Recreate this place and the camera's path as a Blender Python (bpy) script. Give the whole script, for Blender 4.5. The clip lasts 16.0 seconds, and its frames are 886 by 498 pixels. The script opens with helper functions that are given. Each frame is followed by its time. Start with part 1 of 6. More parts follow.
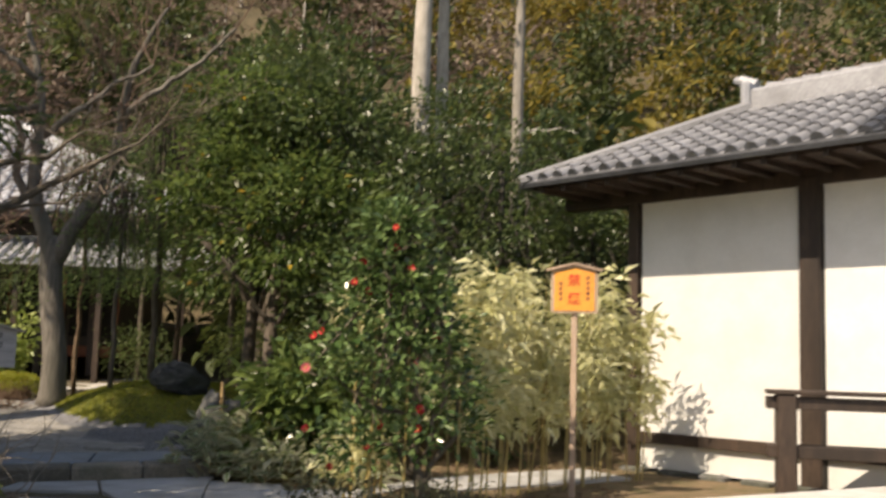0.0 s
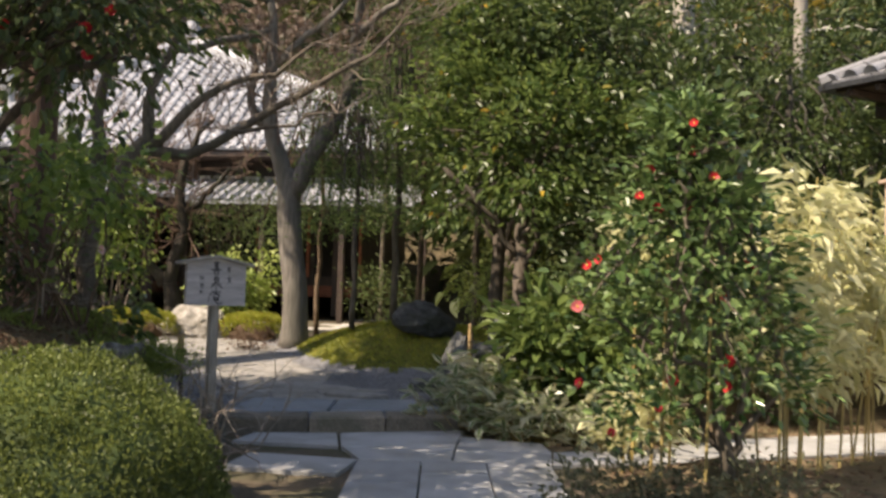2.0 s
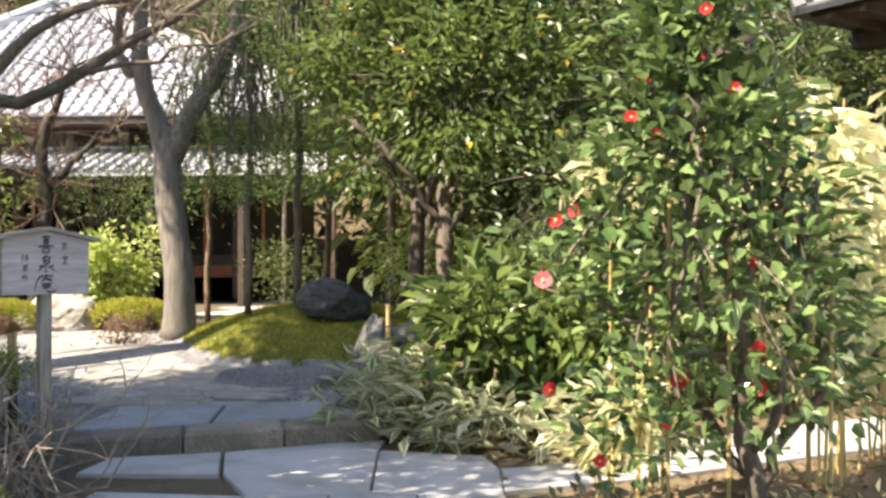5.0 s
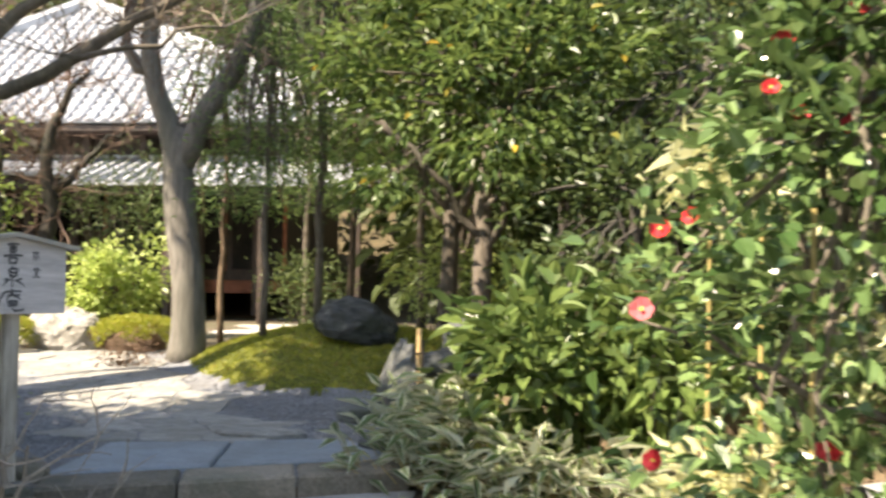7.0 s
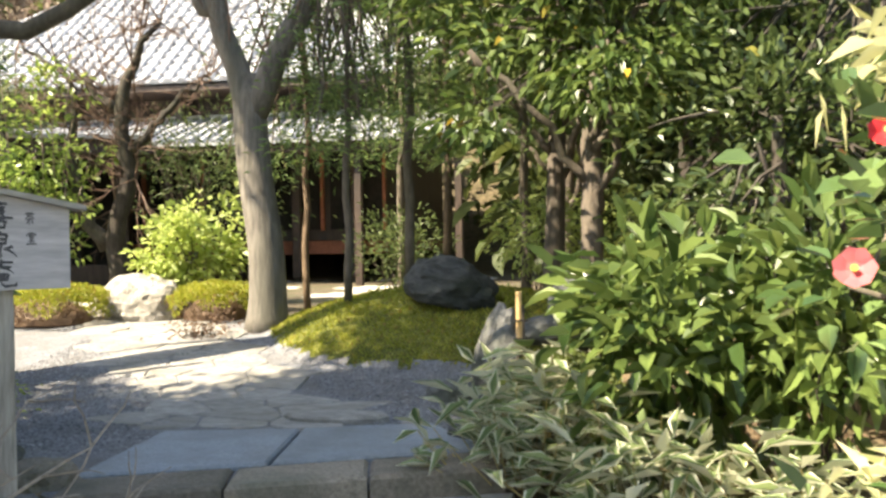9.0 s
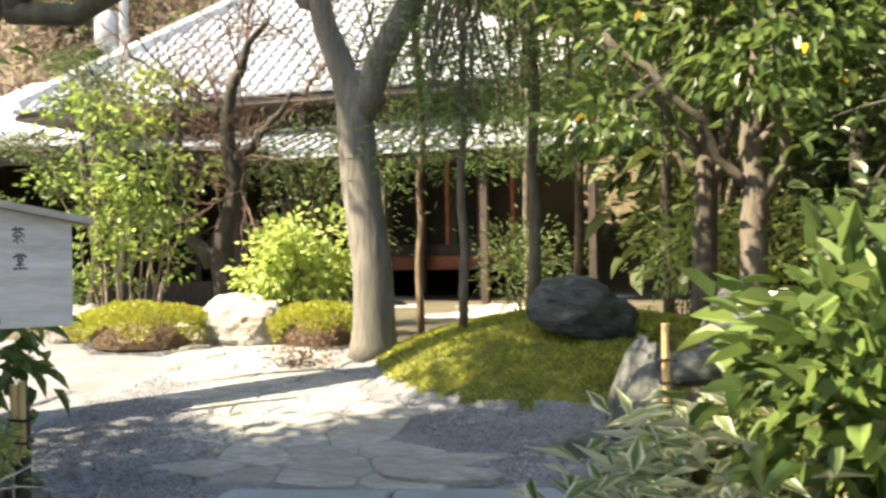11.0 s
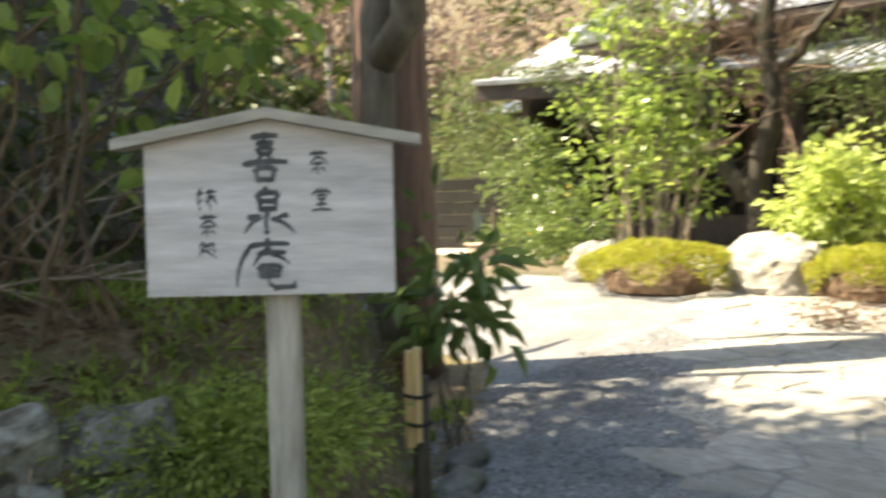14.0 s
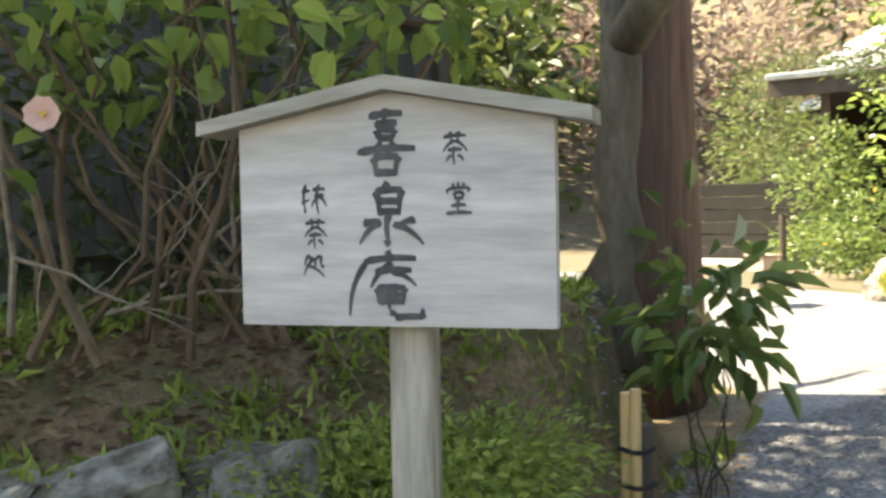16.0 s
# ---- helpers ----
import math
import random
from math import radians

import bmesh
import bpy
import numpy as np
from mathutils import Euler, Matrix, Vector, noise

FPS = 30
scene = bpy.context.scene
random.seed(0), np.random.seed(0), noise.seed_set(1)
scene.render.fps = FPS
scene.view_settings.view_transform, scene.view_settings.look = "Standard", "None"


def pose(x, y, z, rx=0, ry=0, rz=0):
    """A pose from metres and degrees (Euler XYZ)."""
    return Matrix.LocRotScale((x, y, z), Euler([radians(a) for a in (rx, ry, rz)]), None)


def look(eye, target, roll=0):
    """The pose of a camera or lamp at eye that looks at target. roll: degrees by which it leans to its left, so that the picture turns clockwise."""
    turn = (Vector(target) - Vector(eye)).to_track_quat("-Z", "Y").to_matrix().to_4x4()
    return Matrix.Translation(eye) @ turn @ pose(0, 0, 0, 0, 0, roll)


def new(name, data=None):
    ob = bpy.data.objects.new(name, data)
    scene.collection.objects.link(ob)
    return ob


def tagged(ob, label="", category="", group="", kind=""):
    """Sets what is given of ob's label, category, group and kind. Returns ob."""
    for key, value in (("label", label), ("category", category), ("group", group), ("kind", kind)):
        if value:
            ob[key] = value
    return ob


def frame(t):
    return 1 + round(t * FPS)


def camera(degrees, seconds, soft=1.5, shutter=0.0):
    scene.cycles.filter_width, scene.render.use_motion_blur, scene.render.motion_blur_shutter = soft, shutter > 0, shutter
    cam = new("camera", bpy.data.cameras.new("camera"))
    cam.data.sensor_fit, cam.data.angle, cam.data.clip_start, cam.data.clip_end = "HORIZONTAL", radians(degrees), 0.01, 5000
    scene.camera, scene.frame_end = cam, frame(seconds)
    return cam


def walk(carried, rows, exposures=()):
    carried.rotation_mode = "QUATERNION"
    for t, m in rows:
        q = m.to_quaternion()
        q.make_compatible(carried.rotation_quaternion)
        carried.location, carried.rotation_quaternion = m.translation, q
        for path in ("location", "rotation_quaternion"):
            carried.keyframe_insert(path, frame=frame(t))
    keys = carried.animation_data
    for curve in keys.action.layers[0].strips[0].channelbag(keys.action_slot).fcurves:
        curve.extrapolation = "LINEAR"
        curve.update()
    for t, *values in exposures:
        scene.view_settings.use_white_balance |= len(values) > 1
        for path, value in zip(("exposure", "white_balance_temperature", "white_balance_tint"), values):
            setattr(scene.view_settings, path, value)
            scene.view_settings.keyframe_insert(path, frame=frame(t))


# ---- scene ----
cam = camera(48.0, 16.0, soft=2.7, shutter=0.4)
PATH = [
    (0, (1.504, -3.129, 1.454), (1.715, -1.153, 1.673), 1.7),
    (0.5, (1.431, -2.343, 1.409), (1.534, -0.349, 1.524), 1.9),
    (1, (1.333, -1.882, 1.394), (1.336, 0.118, 1.416), 2.0),
    (1.5, (1.28, -1.578, 1.404), (1.166, 0.419, 1.41), 1.9),
    (2, (1.232, -1.278, 1.402), (0.975, 0.704, 1.492), 1.7),
    (2.5, (1.196, -0.911, 1.415), (0.919, 1.066, 1.536), 1.1),
    (3, (1.189, -0.519, 1.398), (1.011, 1.472, 1.44), 0.5),
    (3.5, (1.139, -0.217, 1.409), (0.985, 1.773, 1.536), -1.2),
    (4, (1.094, 0.118, 1.41), (0.954, 2.112, 1.495), -1.8),
    (4.5, (1.065, 0.452, 1.406), (0.952, 2.449, 1.437), -0.9),
    (4.7, (1.044, 0.602, 1.399), (0.945, 2.6, 1.433), -0.6),
    (6.8, (0.802, 1.8, 1.387), (0.76, 3.798, 1.465), 1.1),
    (7, (0.816, 1.986, 1.412), (0.684, 3.98, 1.489), 0.7),
    (7.5, (0.814, 2.338, 1.389), (0.602, 4.326, 1.425), 0.8),
    (8, (0.818, 2.659, 1.391), (0.551, 4.641, 1.39), 0.1),
    (10.5, (0.689, 4.298, 1.44), (0.18, 6.232, 1.434), -1.2),
    (11, (0.623, 4.612, 1.45), (0.006, 6.514, 1.47), -1.0),
    (11.5, (0.604, 4.896, 1.493), (-0.116, 6.762, 1.485), -1.2),
    (12, (0.513, 5.122, 1.468), (-0.144, 7.011, 1.493), -1.1),
    (12.5, (0.461, 5.389, 1.463), (-0.264, 7.252, 1.514), -1.1),
    (13, (0.531, 5.605, 1.427), (-0.474, 7.334, 1.442), -1.1),
    (13.5, (0.376, 5.92, 1.444), (-0.889, 7.468, 1.379), -1.3),
    (14, (0.211, 6.128, 1.459), (-1.326, 7.404, 1.361), -1.1),
    (14.5, (0.139, 6.311, 1.468), (-1.586, 7.311, 1.31), -1.3),
    (15, (0.04, 6.445, 1.443), (-1.723, 7.38, 1.315), -1.4),
    (15.5, (-0.11, 6.558, 1.459), (-1.889, 7.468, 1.372), -0.9),
    (16, (-0.222, 6.733, 1.443), (-2.062, 7.515, 1.369), -1.0),
]
walk(cam, [(t, look(eye, target, roll)) for t, eye, target, roll in PATH], [(0, 0.5, 7900, 14), (1.5, 0.68, 7750, 15.5), (2.5, 1.1, 7650, 16), (3.2, 1.47, 7550, 16), (4.5, 1.84, 7450, 15.5), (8, 1.93, 7650, 9), (10.5, 2.18, 7950, 7), (12.5, 2.18, 8000, 5.5), (14, 2.3, 8350, 6), (15, 2.45, 8350, 6.5), (16, 2.65, 8350, 6.5)])
# ---- light and sky ----
SUN_TO = Vector((-0.56, -0.42, 0.8)).normalized()
world = bpy.data.worlds.new("sky")
scene.world = world
world.use_nodes = True
wn = world.node_tree
sky = wn.nodes.new("ShaderNodeTexSky")
sky.sky_type, sky.sun_disc = "NISHITA", False
sky.sun_elevation = math.asin(SUN_TO.z)
sky.sun_rotation = math.atan2(SUN_TO.x, SUN_TO.y)
wn.links.new(sky.outputs[0], wn.nodes["Background"].inputs[0])
wn.nodes["Background"].inputs[1].default_value = 0.12
sun_data = bpy.data.lights.new("sun", "SUN")
sun_data.energy, sun_data.angle, sun_data.color = 4.6, radians(0.5), (1.0, 0.93, 0.82)
sun_ob = new("sun", sun_data)
sun_ob.matrix_world = look(SUN_TO * 50, (0, 0, 0))

# ---- materials ----


def nodes_of(name):
    m = bpy.data.materials.new(name)
    m.use_nodes = True
    return m, m.node_tree, m.node_tree.nodes["Principled BSDF"]


def ramp(nt, fac, stops):
    r = nt.nodes.new("ShaderNodeValToRGB")
    while len(r.color_ramp.elements) < len(stops):
        r.color_ramp.elements.new(0.5)
    for e, (p, c) in zip(r.color_ramp.elements, stops):
        e.position, e.color = p, (*c, 1)
    nt.links.new(fac, r.inputs[0])
    return r.outputs[0]


def noise_tex(nt, scale, detail=5, rough=0.6, stretch=(1, 1, 1), space="Object"):
    co = nt.nodes.new("ShaderNodeTexCoord")
    mp = nt.nodes.new("ShaderNodeMapping")
    mp.inputs["Scale"].default_value = stretch
    n = nt.nodes.new("ShaderNodeTexNoise")
    n.inputs["Scale"].default_value, n.inputs["Detail"].default_value, n.inputs["Roughness"].default_value = scale, detail, rough
    nt.links.new(co.outputs[space], mp.inputs[0])
    nt.links.new(mp.outputs[0], n.inputs[0])
    return n.outputs[0]


def mixc(nt, fac, a, b, mode="MIX"):
    m = nt.nodes.new("ShaderNodeMix")
    m.data_type, m.blend_type = "RGBA", mode
    if isinstance(fac, float):
        m.inputs[0].default_value = fac
    else:
        nt.links.new(fac, m.inputs[0])
    for i, v in ((6, a), (7, b)):
        if isinstance(v, tuple):
            m.inputs[i].default_value = (*v, 1)
        else:
            nt.links.new(v, m.inputs[i])
    return m.outputs[2]


def bump(nt, bsdf, height, strength=0.4, dist=0.02):
    b = nt.nodes.new("ShaderNodeBump")
    b.inputs["Strength"].default_value, b.inputs["Distance"].default_value = strength, dist
    nt.links.new(height, b.inputs["Height"])
    nt.links.new(b.outputs[0], bsdf.inputs["Normal"])


def solid(name, dark, light, rough=0.8, fine=40, coarse=4, stretch=(1, 1, 1), bumpy=0.4, dist=0.01, stain=None, vary=0.25, metal=0.0):
    """A rough matter whose colour wanders at two scales, and a little from piece to piece."""
    m, nt, b = nodes_of(name)
    f = noise_tex(nt, fine, 6, 0.65, stretch)
    c = noise_tex(nt, coarse, 4, 0.6, stretch)
    col = ramp(nt, f, [(0.3, dark), (0.72, light)])
    stain = stain or tuple(v * 0.55 for v in dark)
    col = mixc(nt, ramp(nt, c, [(0.42, (0, 0, 0)), (0.7, (0.8, 0.8, 0.8))]), col, stain)
    info = nt.nodes.new("ShaderNodeObjectInfo")
    hsv = nt.nodes.new("ShaderNodeHueSaturation")
    mr = nt.nodes.new("ShaderNodeMapRange")
    mr.inputs[3].default_value, mr.inputs[4].default_value = 1 - vary, 1 + vary
    nt.links.new(info.outputs["Random"], mr.inputs[0])
    nt.links.new(mr.outputs[0], hsv.inputs["Value"])
    nt.links.new(col, hsv.inputs["Color"])
    nt.links.new(hsv.outputs[0], b.inputs["Base Color"])
    b.inputs["Roughness"].default_value, b.inputs["Metallic"].default_value = rough, metal
    bump(nt, b, f, bumpy, dist)
    return m


def leafy(name, dark, light, rough=0.4, glow=0.35, old=None, old_share=0.05):
    """Leaves: each one its own tone, with light shining through it."""
    m, nt, b = nodes_of(name)
    g = nt.nodes.new("ShaderNodeNewGeometry")
    stops = [(0.0, dark), (0.9 if old else 1.0, light)]
    if old:
        stops += [(1 - old_share, light), (1.0, old)]
    col = ramp(nt, g.outputs["Random Per Island"], stops)
    c = noise_tex(nt, 1.6, 3)
    col = mixc(nt, ramp(nt, c, [(0.35, (0, 0, 0)), (0.75, (0.6, 0.6, 0.6))]), col, tuple(v * 0.6 for v in dark))
    nt.links.new(col, b.inputs["Base Color"])
    b.inputs["Roughness"].default_value = rough
    t = nt.nodes.new("ShaderNodeBsdfTranslucent")
    hs = nt.nodes.new("ShaderNodeHueSaturation")
    hs.inputs["Hue"].default_value, hs.inputs["Saturation"].default_value, hs.inputs["Value"].default_value = 0.485, 1.0, 1.5
    nt.links.new(col, hs.inputs["Color"])
    nt.links.new(hs.outputs[0], t.inputs[0])
    mx = nt.nodes.new("ShaderNodeMixShader")
    mx.inputs[0].default_value = glow
    nt.links.new(b.outputs[0], mx.inputs[1])
    nt.links.new(t.outputs[0], mx.inputs[2])
    nt.links.new(mx.outputs[0], nt.nodes["Material Output"].inputs[0])
    return m


EARTH = solid("garden_soil", (0.06, 0.045, 0.03), (0.17, 0.13, 0.085), 0.95, 30, 1.3, bumpy=0.8, dist=0.03, stain=(0.045, 0.06, 0.02))
LITTER = solid("leaf_litter", (0.095, 0.066, 0.038), (0.31, 0.22, 0.13), 0.95, 45, 3, bumpy=0.9, dist=0.03, stain=(0.06, 0.07, 0.02))
GRAVEL = solid("gravel", (0.075, 0.079, 0.088), (0.31, 0.313, 0.33), 0.95, 48, 2, bumpy=1.0, dist=0.02, stain=(0.12, 0.11, 0.1))
PEBBLE = leafy("gravel_pebble", (0.085, 0.089, 0.098), (0.37, 0.373, 0.385), 0.85, 0.0)
SAND = solid("pale_gravel", (0.36, 0.345, 0.315), (0.6, 0.58, 0.535), 0.95, 60, 2, bumpy=0.8, dist=0.02, stain=(0.4, 0.35, 0.27))
MOSS = solid("moss", (0.07, 0.085, 0.012), (0.24, 0.22, 0.03), 1.0, 26, 1.6, bumpy=1.0, dist=0.05, stain=(0.05, 0.07, 0.012))
WOODS = solid("forest_floor", (0.05, 0.045, 0.02), (0.16, 0.12, 0.07), 1.0, 6, 0.15, bumpy=0.6, dist=0.2)
SLAB = solid("granite_slab", (0.3, 0.31, 0.32), (0.46, 0.46, 0.46), 0.8, 90, 2.2, bumpy=0.25, dist=0.004, stain=(0.24, 0.24, 0.22), vary=0.12)
PALE_GRANITE = solid("pale_granite", (0.5, 0.5, 0.49), (0.7, 0.69, 0.67), 0.75, 110, 3, bumpy=0.2, dist=0.003, stain=(0.42, 0.41, 0.38), vary=0.08)
BLUESTONE = solid("blue_slate_slab", (0.16, 0.19, 0.22), (0.3, 0.33, 0.36), 0.7, 50, 2, bumpy=0.35, dist=0.006, stain=(0.14, 0.15, 0.15))
STEPSTONE = solid("brown_step_stone", (0.13, 0.11, 0.085), (0.32, 0.275, 0.22), 0.85, 40, 3, bumpy=0.6, dist=0.012, stain=(0.1, 0.1, 0.07))
COBBLE = solid("path_stone", (0.2, 0.195, 0.185), (0.44, 0.42, 0.385), 0.85, 14, 2.2, (0.6, 1.6, 1), bumpy=1.0, dist=0.03, stain=(0.19, 0.175, 0.14), vary=0.1)
DARKROCK = solid("dark_rock", (0.03, 0.033, 0.035), (0.13, 0.135, 0.135), 0.85, 9, 2, (1, 1, 2.2), bumpy=0.9, dist=0.05, stain=(0.035, 0.045, 0.02))
GREYROCK = solid("grey_rock", (0.06, 0.063, 0.06), (0.21, 0.21, 0.2), 0.85, 14, 3.4, bumpy=1.0, dist=0.04, stain=(0.05, 0.06, 0.03), vary=0.15)
LICHENROCK = solid("lichened_stone", (0.06, 0.052, 0.04), (0.17, 0.152, 0.12), 0.95, 26, 9, bumpy=1.0, dist=0.03, stain=(0.52, 0.525, 0.48), vary=0.25)
WHITEROCK = solid("pale_rock", (0.17, 0.155, 0.135), (0.56, 0.53, 0.48), 0.9, 10, 4, bumpy=1.0, dist=0.07, stain=(0.15, 0.135, 0.105))
BARK = solid("smooth_grey_bark", (0.09, 0.08, 0.068), (0.27, 0.243, 0.207), 0.88, 22, 3.2, (1, 1, 0.16), bumpy=0.9, dist=0.015, stain=(0.11, 0.105, 0.08))
DARKBARK = solid("dark_bark", (0.022, 0.018, 0.015), (0.085, 0.068, 0.055), 0.9, 18, 3, (1, 1, 0.3), bumpy=0.8, dist=0.02, stain=(0.05, 0.055, 0.035))
BROWNBARK = solid("brown_bark", (0.07, 0.055, 0.042), (0.19, 0.155, 0.12), 0.9, 18, 3, (1, 1, 0.3), bumpy=0.7, dist=0.015, stain=(0.06, 0.06, 0.04))
REDBARK = solid("red_cedar_bark", (0.065, 0.036, 0.027), (0.22, 0.135, 0.1), 0.9, 22, 2, (1, 1, 0.07), bumpy=1.0, dist=0.03, stain=(0.05, 0.03, 0.022))
PALEBARK = solid("pale_bark", (0.3, 0.27, 0.23), (0.55, 0.51, 0.45), 0.85, 14, 2, (1, 1, 0.3), bumpy=0.6, dist=0.02, stain=(0.2, 0.18, 0.15))
TWIG = solid("dry_twig", (0.16, 0.12, 0.09), (0.36, 0.3, 0.24), 0.85, 30, 5, bumpy=0.3)
PALETWIG = solid("pale_dry_twig", (0.26, 0.21, 0.17), (0.52, 0.45, 0.37), 0.85, 30, 5, bumpy=0.3)
WARMBARK = solid("warm_brown_stem", (0.075, 0.047, 0.028), (0.22, 0.15, 0.095), 0.85, 22, 4, (1, 1, 0.3), bumpy=0.6, dist=0.01)
TWIGBROWN = solid("maple_twig", (0.14, 0.085, 0.06), (0.3, 0.2, 0.15), 0.85, 20, 5, bumpy=0.3)
GREYWOOD = solid("weathered_wood", (0.13, 0.115, 0.095), (0.55, 0.51, 0.45), 0.8, 30, 3, (1, 1, 0.1), bumpy=0.8, dist=0.006, stain=(0.24, 0.21, 0.18), vary=0.1)
ROOFWOOD = solid("weathered_cover_board", (0.17, 0.155, 0.135), (0.56, 0.53, 0.48), 0.8, 30, 3, (0.1, 1, 1), bumpy=0.8, dist=0.006, stain=(0.26, 0.235, 0.2), vary=0.1)
BOARDWOOD = solid("silvered_board", (0.34, 0.32, 0.325), (0.64, 0.605, 0.61), 0.7, 26, 3.0, (0.14, 1, 1), bumpy=0.5, dist=0.004, stain=(0.27, 0.25, 0.23), vary=0.05)
DARKWOOD = solid("dark_stained_wood", (0.022, 0.015, 0.011), (0.085, 0.055, 0.04), 0.6, 24, 3, (1, 1, 0.2), bumpy=0.4, dist=0.006)
FENCEWOOD = solid("grey_fence_board", (0.045, 0.043, 0.04), (0.12, 0.115, 0.108), 0.85, 24, 3, (1, 1, 0.12), bumpy=0.5, dist=0.006)
PLASTER = solid("white_plaster", (0.7, 0.7, 0.68), (0.8, 0.8, 0.78), 0.9, 60, 1.5, bumpy=0.15, dist=0.004, stain=(0.64, 0.64, 0.61), vary=0.04)
TILE = solid("silver_roof_tile", (0.33, 0.34, 0.362), (0.49, 0.5, 0.525), 0.45, 30, 2, bumpy=0.2, dist=0.004, stain=(0.24, 0.24, 0.25), vary=0.2)
# grey gate tile, lowered further for the shadow over the roof
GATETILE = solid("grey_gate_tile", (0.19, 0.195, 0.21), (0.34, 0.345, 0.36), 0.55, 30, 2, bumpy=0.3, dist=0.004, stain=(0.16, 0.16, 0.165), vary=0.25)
# shaded copy of the gate tile: the roof's shadow is in its colour
SHADETILE = solid("shaded_roof_tile", (0.035, 0.038, 0.045), (0.09, 0.095, 0.105), 0.5, 30, 2, bumpy=0.2, dist=0.004)
INKMAT = solid("black_ink", (0.014, 0.014, 0.017), (0.06, 0.06, 0.066), 0.7, 34, 9, bumpy=0.1, vary=0.0, stain=(0.12, 0.118, 0.122))
ORANGE = solid("orange_board", (0.75, 0.3, 0.04), (0.85, 0.4, 0.07), 0.6, 30, 3, bumpy=0.1, vary=0.0, stain=(0.68, 0.26, 0.05))
REDPAINT = solid("red_paint", (0.6, 0.05, 0.02), (0.72, 0.09, 0.03), 0.6, 30, 3, bumpy=0.1, vary=0.0)
FRAMEWOOD = solid("pinkish_frame_wood", (0.42, 0.3, 0.22), (0.58, 0.44, 0.34), 0.7, 30, 3, (1, 1, 0.2), bumpy=0.3, dist=0.004, vary=0.1)
FRESHBAMBOO = solid("fresh_bamboo", (0.5, 0.33, 0.15), (0.68, 0.49, 0.26), 0.45, 12, 4, (1, 1, 0.15), bumpy=0.1, stain=(0.4, 0.27, 0.13), vary=0.1)
OLDSTAKE = solid("old_stake", (0.035, 0.028, 0.02), (0.12, 0.095, 0.07), 0.85, 20, 4, (1, 1, 0.2), bumpy=0.4)
CORD = solid("black_hemp_cord", (0.008, 0.008, 0.008), (0.03, 0.028, 0.025), 0.9, 90, 8, bumpy=0.6)
CULM = solid("yellow_bamboo_culm", (0.35, 0.26, 0.09), (0.55, 0.44, 0.18), 0.5, 12, 4, (1, 1, 0.2), bumpy=0.2, stain=(0.28, 0.22, 0.08), vary=0.3)
METALGREY = solid("grey_metal", (0.3, 0.32, 0.34), (0.45, 0.47, 0.5), 0.4, 30, 3, bumpy=0.1)
# near-black that carries the shade inside the tea house and stall
SHADEBLACK = solid("shade_black", (0.008, 0.007, 0.006), (0.022, 0.018, 0.014), 0.9, 10, 2)
REDBROWN = solid("red_brown_wood", (0.25, 0.08, 0.04), (0.4, 0.15, 0.08), 0.7, 20, 3)

L_CAMELLIA = leafy("camellia_leaf", (0.045, 0.09, 0.026), (0.215, 0.31, 0.115), 0.2, 0.16)
L_DARK = leafy("dark_evergreen_leaf", (0.036, 0.064, 0.022), (0.14, 0.19, 0.062), 0.35, 0.3)
L_GLOSSY = leafy("aucuba_leaf", (0.06, 0.11, 0.03), (0.215, 0.285, 0.085), 0.28, 0.3)
L_BROAD = leafy("broad_leaf", (0.046, 0.088, 0.021), (0.17, 0.235, 0.068), 0.35, 0.4, (0.55, 0.38, 0.05), 0.012)
# lit copy of the camellia leaf: sunlight put into lighter colour and glow
L_BANK = leafy("sun_lightened_leaf", (0.09, 0.16, 0.035), (0.33, 0.43, 0.11), 0.3, 0.52)
L_BRIGHT = leafy("bright_leaf", (0.27, 0.36, 0.08), (0.52, 0.6, 0.22), 0.4, 0.4)
# azalea leaf lightened to offset the tree shade on the bank
L_AZALEA = leafy("lightened_azalea_leaf", (0.13, 0.19, 0.035), (0.36, 0.43, 0.11), 0.5, 0.4)
L_HEDGE = leafy("azalea_leaf", (0.08, 0.115, 0.028), (0.24, 0.29, 0.08), 0.5, 0.38)
L_DOME = leafy("clipped_azalea_leaf", (0.2, 0.24, 0.02), (0.44, 0.45, 0.08), 0.5, 0.35, (0.3, 0.14, 0.06), 0.1)
L_BAMBOO = leafy("bamboo_leaf", (0.48, 0.49, 0.24), (0.84, 0.83, 0.58), 0.45, 0.4)
L_SASA = leafy("sasa_leaf_green", (0.12, 0.18, 0.07), (0.3, 0.37, 0.18), 0.45, 0.3)
L_SASAEDGE = leafy("sasa_leaf_margin", (0.58, 0.58, 0.42), (0.8, 0.79, 0.62), 0.5, 0.3)
L_CONIFER = leafy("conifer_spray", (0.075, 0.135, 0.04), (0.24, 0.33, 0.11), 0.55, 0.4)
L_PINE = leafy("pine_needles", (0.06, 0.1, 0.03), (0.2, 0.25, 0.09), 0.55, 0.3)
L_BROWN = leafy("dry_brown_leaf", (0.1, 0.06, 0.036), (0.28, 0.185, 0.12), 0.7, 0.3)
L_AUTUMN = leafy("yellowing_leaf", (0.13, 0.12, 0.025), (0.34, 0.27, 0.05), 0.6, 0.4)
L_FOREST = leafy("far_evergreen", (0.03, 0.05, 0.015), (0.12, 0.15, 0.04), 0.6, 0.3)
L_BAREWOOD = leafy("far_bare_wood", (0.16, 0.115, 0.085), (0.33, 0.26, 0.2), 0.9, 0.2)
L_GREYSHRUB = leafy("grey_shrub_leaf", (0.07, 0.08, 0.04), (0.2, 0.2, 0.11), 0.6, 0.25)
